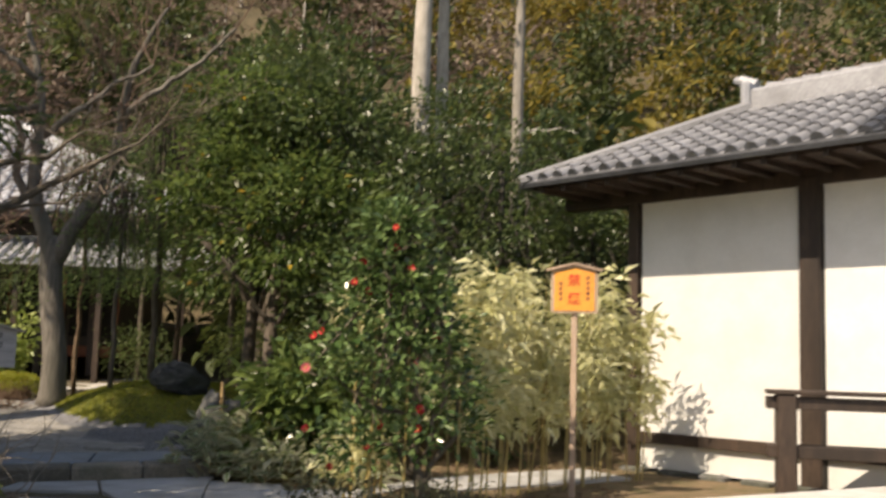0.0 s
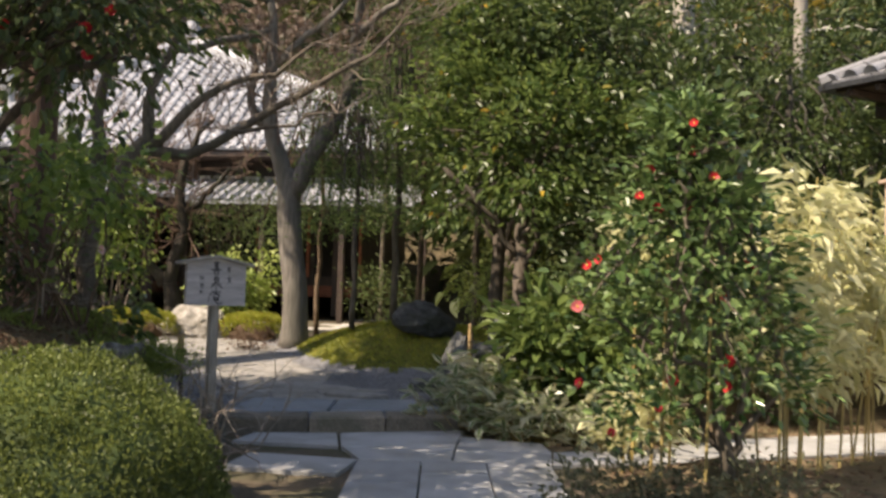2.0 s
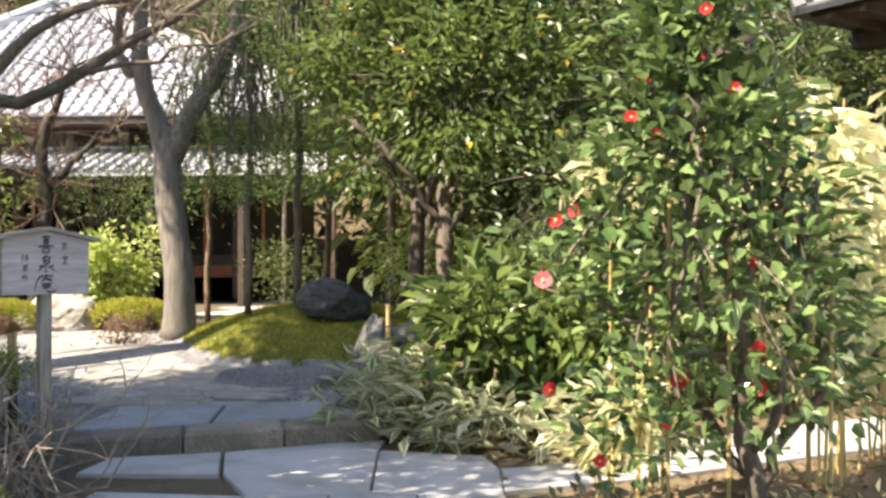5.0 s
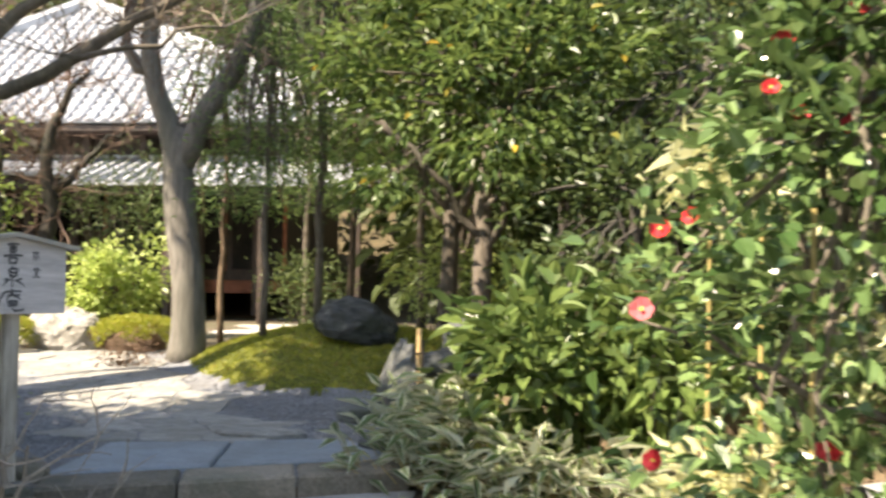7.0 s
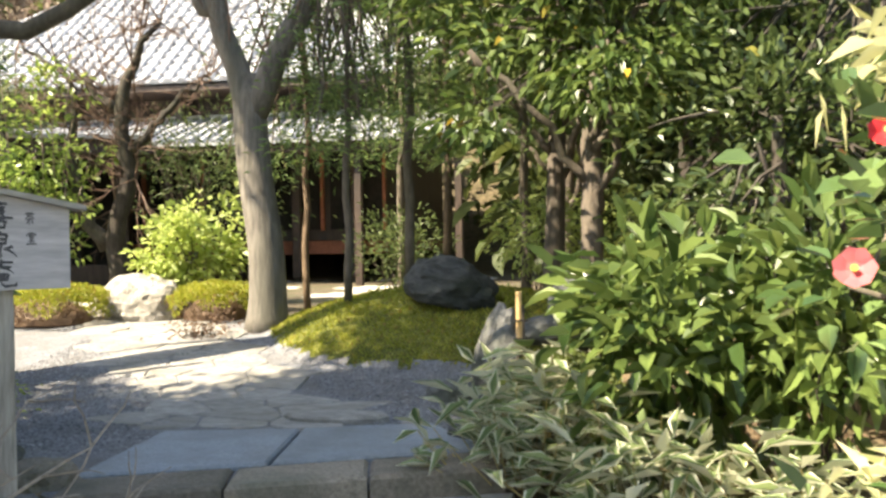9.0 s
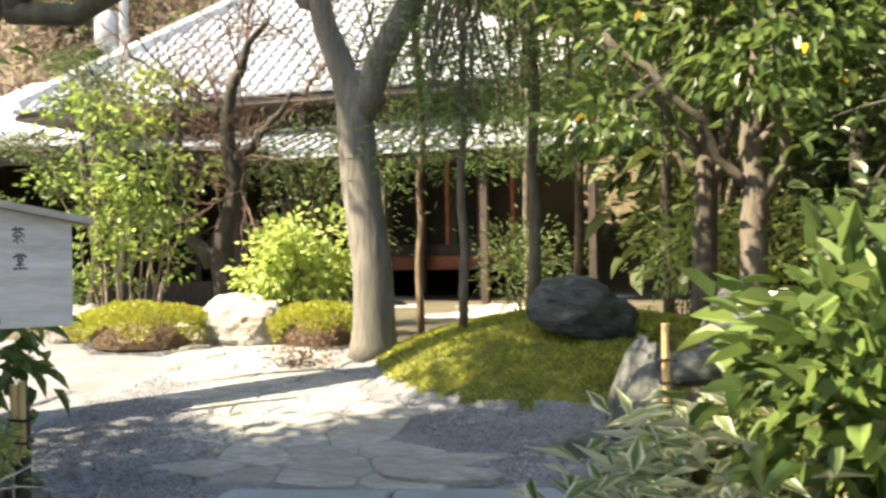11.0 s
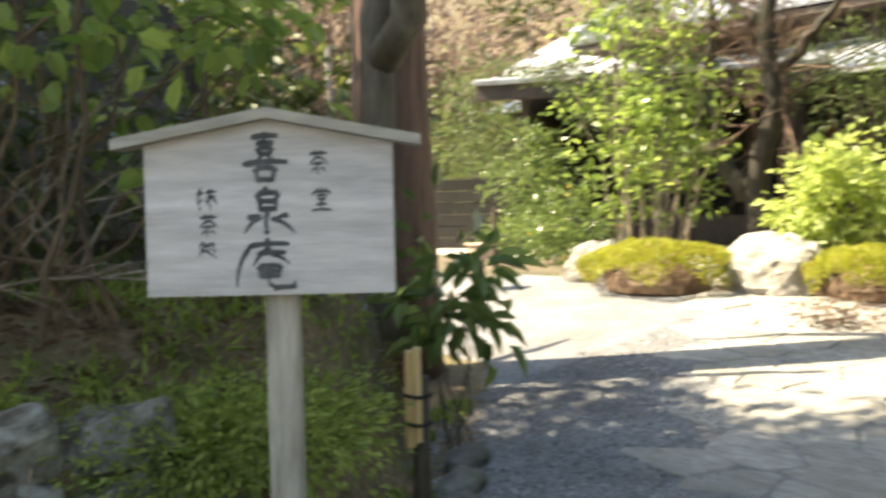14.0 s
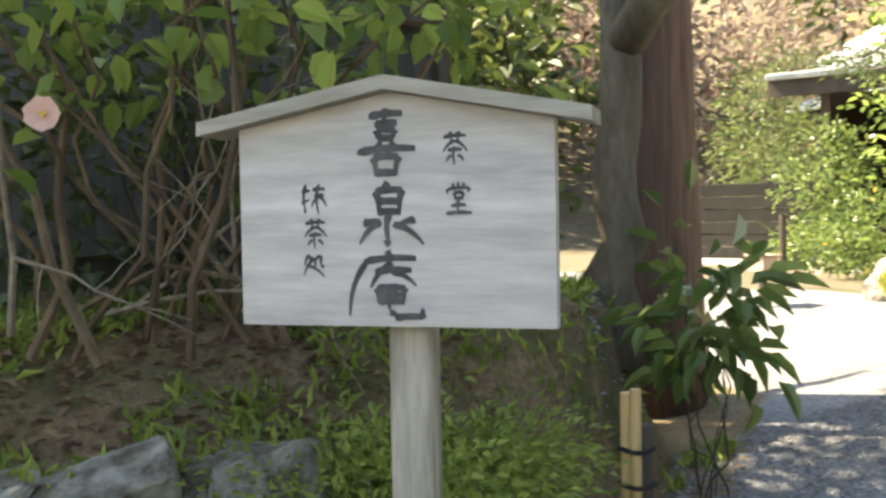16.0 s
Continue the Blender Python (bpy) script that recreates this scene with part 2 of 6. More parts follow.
P_RED = leafy("red_petal", (0.55, 0.015, 0.02), (0.78, 0.05, 0.06), 0.5, 0.3)
P_PINK = leafy("pink_petal", (0.68, 0.14, 0.17), (0.8, 0.26, 0.27), 0.5, 0.35)
P_PALE = leafy("blush_petal", (0.8, 0.5, 0.46), (0.85, 0.62, 0.56), 0.5, 0.35)
P_YELLOW = leafy("yellow_stamen", (0.6, 0.4, 0.05), (0.75, 0.55, 0.1), 0.6, 0.2)

# ---- shape helpers ----


def mesh_of(name, verts, faces, mat, smooth=False):
    me = bpy.data.meshes.new(name)
    me.from_pydata([tuple(v) for v in np.asarray(verts).tolist()], [], np.asarray(faces).tolist() if isinstance(faces, np.ndarray) else faces)
    for one in mat if isinstance(mat, (list, tuple)) else [mat]:
        me.materials.append(one)
    if smooth:
        me.polygons.foreach_set("use_smooth", [True] * len(me.polygons))
    me.update()
    return me


def part(name, bm, material, parent=None, label="", smooth=False):
    """Links a bmesh, a mesh or (verts, faces) as one object under a thing or a part."""
    if isinstance(bm, tuple):
        me = mesh_of(name, bm[0], bm[1], material, smooth)
    elif isinstance(bm, bmesh.types.BMesh):
        me = bpy.data.meshes.new(name)
        bm.to_mesh(me)
        bm.free()
        me.materials.append(material)
        if smooth:
            me.polygons.foreach_set("use_smooth", [True] * len(me.polygons))
    else:
        me = bm
    ob = new(name, me)
    if parent is not None:
        ob.parent = parent
        ob.matrix_parent_inverse = parent.matrix_world.inverted() if parent.parent is None else Matrix.Identity(4)
    return tagged(ob, label)


def thing(name, at, label, category, group="", kind="", rz=0.0):
    e = new(name)
    e.empty_display_size = 0.1
    e.matrix_world = pose(*at, 0, 0, rz)
    return tagged(e, label, category, group, kind)


def local(name, data, material, parent, label="", smooth=False, at=None):
    """A part whose mesh is given in its parent's own axes."""
    if isinstance(data, tuple):
        data = mesh_of(name, data[0], data[1], material, smooth)
    elif isinstance(data, bmesh.types.BMesh):
        me = bpy.data.meshes.new(name)
        data.to_mesh(me)
        data.free()
        me.materials.append(material)
        if smooth:
            me.polygons.foreach_set("use_smooth", [True] * len(me.polygons))
        data = me
    ob = new(name, data)
    ob.parent = parent
    if at is not None:
        ob.matrix_basis = at
    return tagged(ob, label)


def box(sx, sy, sz, bevel=0.005, at=(0, 0, 0), rough=0.0, seg=1):
    """A bevelled block; at is the middle of its foot."""
    bm = bmesh.new()
    bmesh.ops.create_cube(bm, size=1)
    bmesh.ops.scale(bm, vec=(sx, sy, sz), verts=bm.verts)
    if bevel:
        bmesh.ops.bevel(bm, geom=bm.edges[:], offset=bevel, segments=seg, affect="EDGES")
    if rough:
        for v in bm.verts:
            v.co += noise.noise_vector(v.co * 3.1 + Vector(at)) * rough
    bmesh.ops.translate(bm, vec=(at[0], at[1], at[2] + sz / 2), verts=bm.verts)
    return bm


def tube(points, radii, sides=8, cap=True):
    pts = [Vector(p) for p in points]
    verts, faces = [], []
    side = Vector((1, 0, 0))
    for i, p in enumerate(pts):
        d = (pts[min(i + 1, len(pts) - 1)] - pts[max(i - 1, 0)]).normalized()
        side = (side - d * side.dot(d))
        side = side.normalized() if side.length > 1e-4 else d.orthogonal().normalized()
        up = d.cross(side)
        for k in range(sides):
            a = 2 * math.pi * k / sides
            verts.append(p + (side * math.cos(a) + up * math.sin(a)) * radii[i])
    n = len(pts)
    for i in range(n - 1):
        for k in range(sides):
            a, b = i * sides + k, i * sides + (k + 1) % sides
            faces.append((a, b, b + sides, a + sides))
    if cap:
        faces.append(tuple(range(sides))[::-1])
        faces.append(tuple(range((n - 1) * sides, n * sides)))
    return [tuple(v) for v in verts], faces


def joined(pieces):
    verts, faces = [], []
    for v, f in pieces:
        o = len(verts)
        verts += [tuple(p) for p in v]
        faces += [tuple(i + o for i in q) for q in f]
    return verts, faces


def bent(points, n=10, wob=0.0, seed=0):
    """A smooth run of n points through the given ones (with radii as the fourth number), a little crooked."""
    p = np.array(points, float)
    t = np.r_[0, np.cumsum(np.linalg.norm(np.diff(p[:, :3], axis=0), axis=1))]
    s = np.linspace(0, t[-1], n)
    out = np.stack([np.interp(s, t, p[:, k]) for k in range(4)], 1)
    for _ in range(2):
        out[1:-1] = (out[:-2] + 2 * out[1:-1] + out[2:]) / 4
    if wob:
        r = np.random.RandomState(seed)
        out[1:-1, :3] += r.normal(0, wob, (n - 2, 3))
    return out[:, :3].tolist(), out[:, 3].tolist()


def leaves(p, d, n, length, width, droop=0.15, cup=0.12):
    """Folded leaf blades: places, directions and normals as arrays."""
    k = len(p)
    length = np.broadcast_to(length, (k,))[:, None]
    width = np.broadcast_to(width, (k,))[:, None]
    d = d / (np.linalg.norm(d, axis=1, keepdims=True) + 1e-9)
    s = np.cross(d, n)
    s /= np.linalg.norm(s, axis=1, keepdims=True) + 1e-9
    n = np.cross(s, d)
    if float(np.mean(width / length)) > 0.36 and float(np.mean(length)) > 0.06 and k < 60000:
        # broad leaves near the path get a rounded outline
        e0, e1, tip = p + d * length * 0.28, p + d * length * 0.66, p + d * length - n * length * droop
        w0, w1, fold = s * width * 0.46, s * width * 0.4, n * length * cup
        v = np.stack([p, e0 + w0 + fold, e1 + w1 + fold - n * length * droop * 0.4, tip, e1 - w1 + fold - n * length * droop * 0.4, e0 - w0 + fold], 1)
        i = np.arange(k)[:, None] * 6
        f = np.concatenate([i + [0, 1, 2], i + [0, 2, 3], i + [0, 3, 4], i + [0, 4, 5]], 1).reshape(-1, 3)
        return v.reshape(-1, 3), f
    mid = p + d * length * 0.45
    v = np.stack([p, mid + s * width / 2 + n * length * cup, p + d * length - n * length * droop, mid - s * width / 2 + n * length * cup], 1)
    i = np.arange(k)[:, None] * 4
    f = np.concatenate([i + [0, 1, 2], i + [0, 2, 3]], 1).reshape(-1, 3)
    return v.reshape(-1, 3), f


def crown(lumps, per, length, width, rng, spread=0.22, flat=0.5, droop=0.15, up=0.35):
    """Leaves on clumps. lumps: rows of centre and the way out from the crown's heart."""
    k = len(lumps) * per
    c = np.repeat(lumps[:, :3], per, 0)
    o = np.repeat(lumps[:, 3:6], per, 0)
    off = rng.normal(0, 1, (k, 3)) * spread
    off[:, 2] *= flat
    d = off / (np.linalg.norm(off, axis=1, keepdims=True) + 1e-9) * 0.8 + o * 0.6 + rng.normal(0, 0.35, (k, 3))
    n = rng.normal(0, 0.45, (k, 3)) + [0, 0, 1] + o * up
    return leaves(c + off, d, n, length * rng.uniform(0.65, 1.25, k), width * rng.uniform(0.7, 1.2, k), droop)


def lump_field(centre, radii, count, rng, hollow=0.35, bite=0.25, low=-1.0):
    """Clump centres in an uneven ellipsoid, thinner inside."""
    out = []
    c, r = np.array(centre), np.array(radii)
    s = rng.uniform(0, 50)
    while len(out) < count:
        q = rng.uniform(-1, 1, 3)
        m = np.linalg.norm(q)
        if m > 1 or m < hollow * rng.uniform(0.3, 1) or q[2] < low:
            continue
        if noise.noise(Vector(q) * 1.7 + Vector((s, s, 0))) + bite < (m - 0.55) * 1.2:
            continue
        out.append(np.r_[c + q * r, q / (m + 1e-6)])
    return np.array(out)


def limb_run(start, end, r0, r1, n=7, sag=0.0, wob=0.05, seed=0):
    a, b = np.array(start, float), np.array(end, float)
    mid = (a + b) / 2 + [0, 0, sag]
    return bent([(*a, r0), (*mid, (r0 + r1) / 2), (*b, r1)], n, wob, seed)


def twigs(start, way, length, radius, depth, rng, out, spread=0.7, lift=0.15):
    """Branching bare twigs, joined into out."""
    way = Vector(way).normalized()
    pts, p = [Vector(start)], Vector(start)
    w = way.copy()
    for _ in range(4):
        w = (w + Vector(rng.normal(0, 0.16, 3)) + Vector((0, 0, lift * 0.3))).normalized()
        p = p + w * length / 4
        pts.append(p.copy())
    out.append(tube(pts, [radius, radius * 0.85, radius * 0.7, radius * 0.55, radius * 0.4], 4 if radius > 0.006 else 3, False))
    if depth > 0:
        for k in range(3 if depth > 1 else 4):
            i = rng.randint(1, 5)
            nw = (w + Vector(rng.normal(0, spread, 3)) + Vector((0, 0, lift))).normalized()
            twigs(pts[i], nw, length * rng.uniform(0.5, 0.8), radius * 0.55, depth - 1, rng, out, spread, lift)


def rock(size, seed, flat=1.0, sub=3, rough=0.22, angular=0.5):
    bm = bmesh.new()
    bmesh.ops.create_icosphere(bm, subdivisions=sub, radius=1)
    o = Vector((seed * 7.3, seed * 3.1, seed * 1.7))
    for v in bm.verts:
        q = v.co.copy()
        cell = noise.cell_vector(q * 1.1 + o)
        k = 1 + rough * noise.noise(q * 1.3 + o) + rough * 0.5 * noise.noise(q * 3.3 + o) + rough * 0.2 * noise.noise(q * 8 + o)
        k += (cell.x - 0.5) * rough * angular * 0.5
        v.co = Vector((q.x * size[0], q.y * size[1], q.z * size[2])) * k
        if v.co.z < -size[2] * 0.6:
            v.co.z = -size[2] * 0.6
    return bm

# ---- the ground ----


def smooth(a, b, v):
    t = min(1.0, max(0.0, (v - a) / (b - a)))
    return t * t * (3 - 2 * t)


def step_line(x):
    return 8.82 + 0.43 * x


def upper(y):
    return 0.15 + 0.47 * smooth(9.5, 14.2, y)


def mound(x, y):
    d = math.hypot((x + 1.0) / 1.8, (y - 13.35) / 1.75)
    return 0.37 * max(0.0, 1 - d * d) ** 0.85


def ground_z(x, y):
    z = upper(y) * smooth(-0.05, 0.12, y - step_line(min(x, 0.3)) - max(0.0, x - 0.3) * 0.9)
    z += mound(x, y)
    far = 1.8 * smooth(-2.9, -3.9, x)
    toe = -2.4 - 1.05 * max(0.0, y - 7.9)
    bank = smooth(toe, toe - 0.4, x) * smooth(8.5 + far, 7.3 + far, y) * smooth(-2.0, 1.0, y)
    z = max(z, 0.8 * bank + 0.28 * smooth(-2.75, -3.6, x) * bank)
    z += 0.3 * math.exp(-((x - 2.4) / 0.75) ** 2 - ((y - 5.95) / 0.75) ** 2)
    hill = smooth(30, 46, y) * 6 + max(0.0, min(y, 95) - 38) * 0.62
    side = smooth(9.5, 22, x) * smooth(8, 14, y) * 3.5 + max(0.0, min(x, 40) - 16) * 0.35 * smooth(4, 14, y)
    left = max(0.0, -x - 20) * 0.35 if x > -60 else 14.0
    z += max(hill, side, left * smooth(10, 20, y))
    if hill + side > 1 or left > 1:
        z += 1.2 * noise.noise(Vector((x * 0.09, y * 0.09, 0)))
    return z


def on_stone_path(x, y):
    cx = -1.6 - 0.62 * (y - 9.6) if y < 12.4 else -3.34 - 1.1 * (y - 12.4)
    return abs(x - cx) < 0.85 and 9.5 < y < 13.8


def ground_matter(x, y):
    w = 0.18 * noise.noise(Vector((x * 2.3, y * 2.3, 3)))
    if y > 28 or x > 10 or x < -16:
        return 4
    if mound(x, y) > 0.03 + w * 0.15:
        return 3
    if x > -0.4 + 0.2 * (y - 9) + w and y > step_line(0.3) or x > 1.4 + w and y > 4.4:
        return 1
    if y > step_line(x) and (x > -2.75 - 1.0 * (y - 8.6) + w * 0.5) and y < 13.9:
        return 2
    if y > 11.0 and -12 < x < -2.5 and y < 13.6:
        return 2
    if 13.5 < y < 26:
        return 5 if noise.noise(Vector((x * 0.5, y * 0.5, 9))) > 0.1 and y > 16 else 0
    return 1 if x < -2.2 + w else 0


gx = np.concatenate([[-400, -250, -150, -100, -80, -64, -52, -42, -34, -28, -23, -19, -16], np.arange(-14, -6, 0.5), np.arange(-6, 5, 0.1), np.arange(5, 12, 0.4), [12.5, 14, 16, 19, 23, 28, 34, 42, 52, 64, 80, 100, 150, 250, 400]])
gy = np.concatenate([[-400, -250, -150, -90, -50, -30, -18, -11, -7], np.arange(-5, 3, 0.5), np.arange(3, 15, 0.1), np.arange(15, 28, 0.5), [29, 30.5, 32, 34, 37, 40, 44, 48, 53, 58, 64, 70, 78, 86, 95, 120, 180, 300, 450]])
nx, ny = len(gx), len(gy)


def wander(x, y, o):
    return 0.045 * noise.noise(Vector((float(x) * 7.7 + o, float(y) * 7.7, o))) if -6 < x < 5 and 3 < y < 15 else 0.0


verts = [(float(x) + wander(x, y, 0), float(y) + wander(x, y, 5), ground_z(float(x), float(y)) + (0.012 * noise.noise(Vector((float(x) * 4, float(y) * 4, 0))) if abs(x) < 12 else 0)) for y in gy for x in gx]
faces = [(j * nx + i, j * nx + i + 1, (j + 1) * nx + i + 1, (j + 1) * nx + i) for j in range(ny - 1) for i in range(nx - 1)]
me = mesh_of("ground", verts, faces, [EARTH, LITTER, GRAVEL, MOSS, WOODS, SAND], True)
me.polygons.foreach_set("material_index", [ground_matter(float(gx[i] + gx[i + 1]) / 2, float(gy[j] + gy[j + 1]) / 2) for j in range(ny - 1) for i in range(nx - 1)])
tagged(new("ground", me), "garden ground of soil, gravel and moss rising to a wooded hill", "ground", kind="structure")


def slab_piece(poly, z, thick, mat, parent, name, tilt=0.0, bevel=0.012, laid=False):
    """A flat stone from its outline, its top at z, or z above the ground that it is laid on."""
    bm = bmesh.new()
    vs = [bm.verts.new((x, y, z + tilt * ((i * 7) % 3 - 1) + (ground_z(x, y) if laid else 0))) for i, (x, y) in enumerate(poly)]
    f = bm.faces.new(vs)
    if f.normal.z < 0:
        f.normal_flip()
    ext = bmesh.ops.extrude_face_region(bm, geom=[f])
    for v in [g for g in ext["geom"] if isinstance(g, bmesh.types.BMVert)]:
        v.co.z = v.co.z - thick if laid else z - thick
    bm.normal_update()
    bmesh.ops.recalc_face_normals(bm, faces=bm.faces)
    upper_verts = set(vs)
    top = [e for e in bm.edges if all(v in upper_verts for v in e.verts)]
    bmesh.ops.bevel(bm, geom=top, offset=bevel, segments=1, affect="EDGES")
    return part(name, bm, mat, parent)


# ---- trees ----


def grown_tree(name, base, label, category, trunk, limbs, lumps, leaf, bark, per=26, size=0.1, wide=0.045, seed=0, sides=10, spread=0.2, flat=0.6, droop=0.15, group=""):
    """A tree with trunk, limbs and a leafy crown; the runs are given from its base."""
    rng = np.random.RandomState(seed)
    t = thing(name, base, label, category, group)
    pts, rad = bent(trunk, 12, 0.015, seed)
    local("trunk", tube(pts, rad, sides), bark, t, smooth=True)
    for k, run in enumerate(limbs):
        pts, rad = bent(run, 9, 0.03, seed + k)
        local("limb", tube(pts, rad, 7), bark, t, smooth=True)
    if lumps is not None and len(lumps):
        if base[1] < 12 and base[0] < -2:
            # clumps are cut where their shadow would cover the court's sun patch or the aucubas
            zz = lumps[:, 2] + base[2] - 0.4
            sx, sy = lumps[:, 0] + base[0] + 0.7 * zz, lumps[:, 1] + base[1] + 0.525 * zz
            edge = 0.18 * np.sin(sx * 5.1) + 0.12 * np.sin(sx * 11.3 + 1)
            sunny = np.interp(sx, [-8, -5.2, -3.8, -3.0, -2.4, -1.4], [11.9, 11.4, 10.6, 10.2, 10.5, 12.4])
            lumps = lumps[~((zz > 2.4) & ((sy > sunny + edge) & (sx < -1.4) | (sx > 0.3 + edge) & (sy > 7.8)))]
    if lumps is not None and len(lumps):
        small = []
        heart = np.array([trunk[-1][:3]])
        for row in lumps[:: max(1, len(lumps) // 40)]:
            a = heart[0] * 0.6 + row[:3] * 0.4 + rng.normal(0, 0.1, 3)
            small.append(tube(*limb_run(a, row[:3], 0.018, 0.005, 4, 0.0, 0.03, seed), 4, False))
        tagged(local("branchwork", joined(small), bark, t), kind="stuff")
        local("crown", crown(lumps, per, size, wide, rng, spread, flat, droop), leaf, t)
    return t


rng = np.random.RandomState(5)

# the forked tree in the moss
maple = thing("maple_tree", (-2.85, 13.15, ground_z(-2.85, 13.0) - 0.05), "bare maple tree with smooth grey forked trunk in moss", "tree")
run = bent([(0.0, 0, 0, 0.25), (0.03, 0, 0.18, 0.2), (0.02, 0, 0.9, 0.182), (-0.1, 0.03, 1.6, 0.178), (-0.16, 0.05, 2.3, 0.18), (-0.16, 0.05, 2.55, 0.165), (-0.16, 0.05, 2.72, 0.1)], 16)
local("trunk", tube(*run, 16), BARK, maple, smooth=True)
MAPLE_LIMBS = [
    [(-0.18, 0.05, 2.2, 0.13), (-0.22, 0.05, 2.5, 0.15), (-0.33, 0, 2.85, 0.125), (-0.52, 0, 3.3, 0.115), (-0.55, 0, 3.75, 0.1), (-0.42, -0.05, 4.3, 0.085), (-0.5, -0.1, 5.2, 0.06), (-0.75, -0.1, 6.3, 0.035)],
    [(-0.13, 0.05, 2.2, 0.13), (-0.08, 0.05, 2.5, 0.155), (0.1, 0, 2.85, 0.135), (0.45, 0, 3.35, 0.115), (0.78, 0, 3.85, 0.1), (0.85, 0, 4.25, 0.095), (0.72, 0, 4.9, 0.075), (1.0, 0.1, 5.8, 0.045), (1.4, 0.1, 6.6, 0.02)],
    [(-0.53, 0, 3.4, 0.085), (-0.75, 0.05, 3.5, 0.075), (-0.82, 0.05, 3.8, 0.06), (-0.7, 0.05, 4.3, 0.05), (-0.95, 0, 4.9, 0.03)],
    [(-0.4, -0.05, 4.3, 0.06), (0.1, -0.1, 4.7, 0.05), (0.7, -0.2, 5.2, 0.035), (1.3, -0.3, 5.5, 0.02)],
    [(-0.48, -0.1, 4.8, 0.06), (-1.1, -0.3, 4.6, 0.055), (-1.9, -0.5, 4.3, 0.05), (-2.6, -0.7, 4.25, 0.04), (-3.3, -0.9, 4.0, 0.03)],
    [(0.75, 0, 4.6, 0.06), (1.2, -0.2, 5.0, 0.05), (2.0, -0.4, 5.5, 0.035), (2.6, -0.6, 6.1, 0.02)],
    [(-0.5, -0.1, 5.2, 0.05), (-1.2, -0.3, 5.7, 0.04), (-2.0, -0.5, 6.1, 0.025)],
]
fine = []
for k, run in enumerate(MAPLE_LIMBS):
    local("limb", tube(*bent(run, 14, 0.02, k), 9), BARK, maple, smooth=True)
    for i in range(2, len(run)):
        for _ in range(2 if i < 4 else 4):
            way = rng.normal(0, 0.8, 3) + [0, 0, 0.7]
            twigs(run[i][:3], way, rng.uniform(0.6, 1.2), 0.014, 3, rng, fine, 0.6, 0.2)
tagged(local("twig_mass", joined(fine), TWIGBROWN, maple, "fine bare brown twigs"), kind="stuff")

# the gnarled plum
plum = thing("plum_tree", (-5.6, 15.3, ground_z(-5.6, 15.3)), "old plum tree with gnarled dark leafless limbs", "tree")
PLUM = [
    [(0, 0, -0.1, 0.2), (-0.1, 0, 0.4, 0.16), (-0.2, 0, 0.8, 0.13), (-0.05, 0, 1.3, 0.12), (0.2, 0, 1.7, 0.11), (0.12, 0, 2.1, 0.1), (-0.14, 0, 2.45, 0.1), (-0.08, 0, 2.8, 0.085), (0.22, 0, 3.05, 0.07), (0.3, 0, 3.5, 0.05), (0.6, 0, 3.7, 0.03)],
    [(-0.2, 0, 0.8, 0.11), (-0.5, -0.1, 1.3, 0.09), (-0.62, -0.1, 1.9, 0.07), (-0.75, 0, 2.4, 0.055), (-0.55, 0.1, 2.9, 0.04), (-0.9, 0, 3.3, 0.03)],
    [(0.1, 0, 2.1, 0.07), (0.55, 0, 2.35, 0.05), (0.8, 0.1, 2.8, 0.035), (1.2, 0.1, 3.0, 0.02)],
    [(-0.1, 0, 2.6, 0.06), (-0.45, 0, 3.0, 0.045), (-1.0, 0.1, 3.2, 0.03), (-1.4, 0, 3.6, 0.02)],
]
fine = []
for k, run in enumerate(PLUM):
    local("trunk" if k == 0 else "limb", tube(*bent(run, 14, 0.03, k), 8), DARKBARK, plum, smooth=True)
    for i in range(3, len(run)):
        for _ in range(6):
            twigs(run[i][:3], rng.normal(0, 0.9, 3) + [0, 0, 0.5], rng.uniform(0.5, 1.0), 0.013, 2, rng, fine, 0.6, 0.1)
tagged(local("twig_mass", joined(fine), TWIGBROWN, plum), kind="stuff")

# slender conifers in the moss
for k, (x, y, h, r) in enumerate([(-2.87, 14.6, 4.6, 0.045), (-1.96, 13.15, 4.0, 0.045), (-1.5, 14.0, 5.4, 0.06), (-1.35, 15.6, 5.0, 0.06), (-0.45, 16.2, 5.6, 0.07), (-2.3, 17.2, 5.2, 0.06)]):
    r2 = np.random.RandomState(40 + k)
    lumps = np.array([[r2.normal(0, 0.16 + 0.24 * (1 - f)), r2.normal(0, 0.16 + 0.24 * (1 - f)), h * (0.36 + 0.66 * f), r2.normal(0, 0.6), r2.normal(0, 0.6), 0.2] for f in r2.uniform(0, 1, 84)])
    grown_tree("young_conifer", (x, y, ground_z(x, y) - 0.03), "slender young conifer with thin trunk and airy green sprays", "tree",
               [(0, 0, 0, r), (0.02, 0, h * 0.5, r * 0.75), (0.0, 0.02, h, r * 0.3)], [], lumps, L_CONIFER, WARMBARK if k in (0, 3) else BROWNBARK, 34, 0.1, 0.02, 60 + k, 7, 0.2, 0.5, 0.08, "young conifers in the moss")

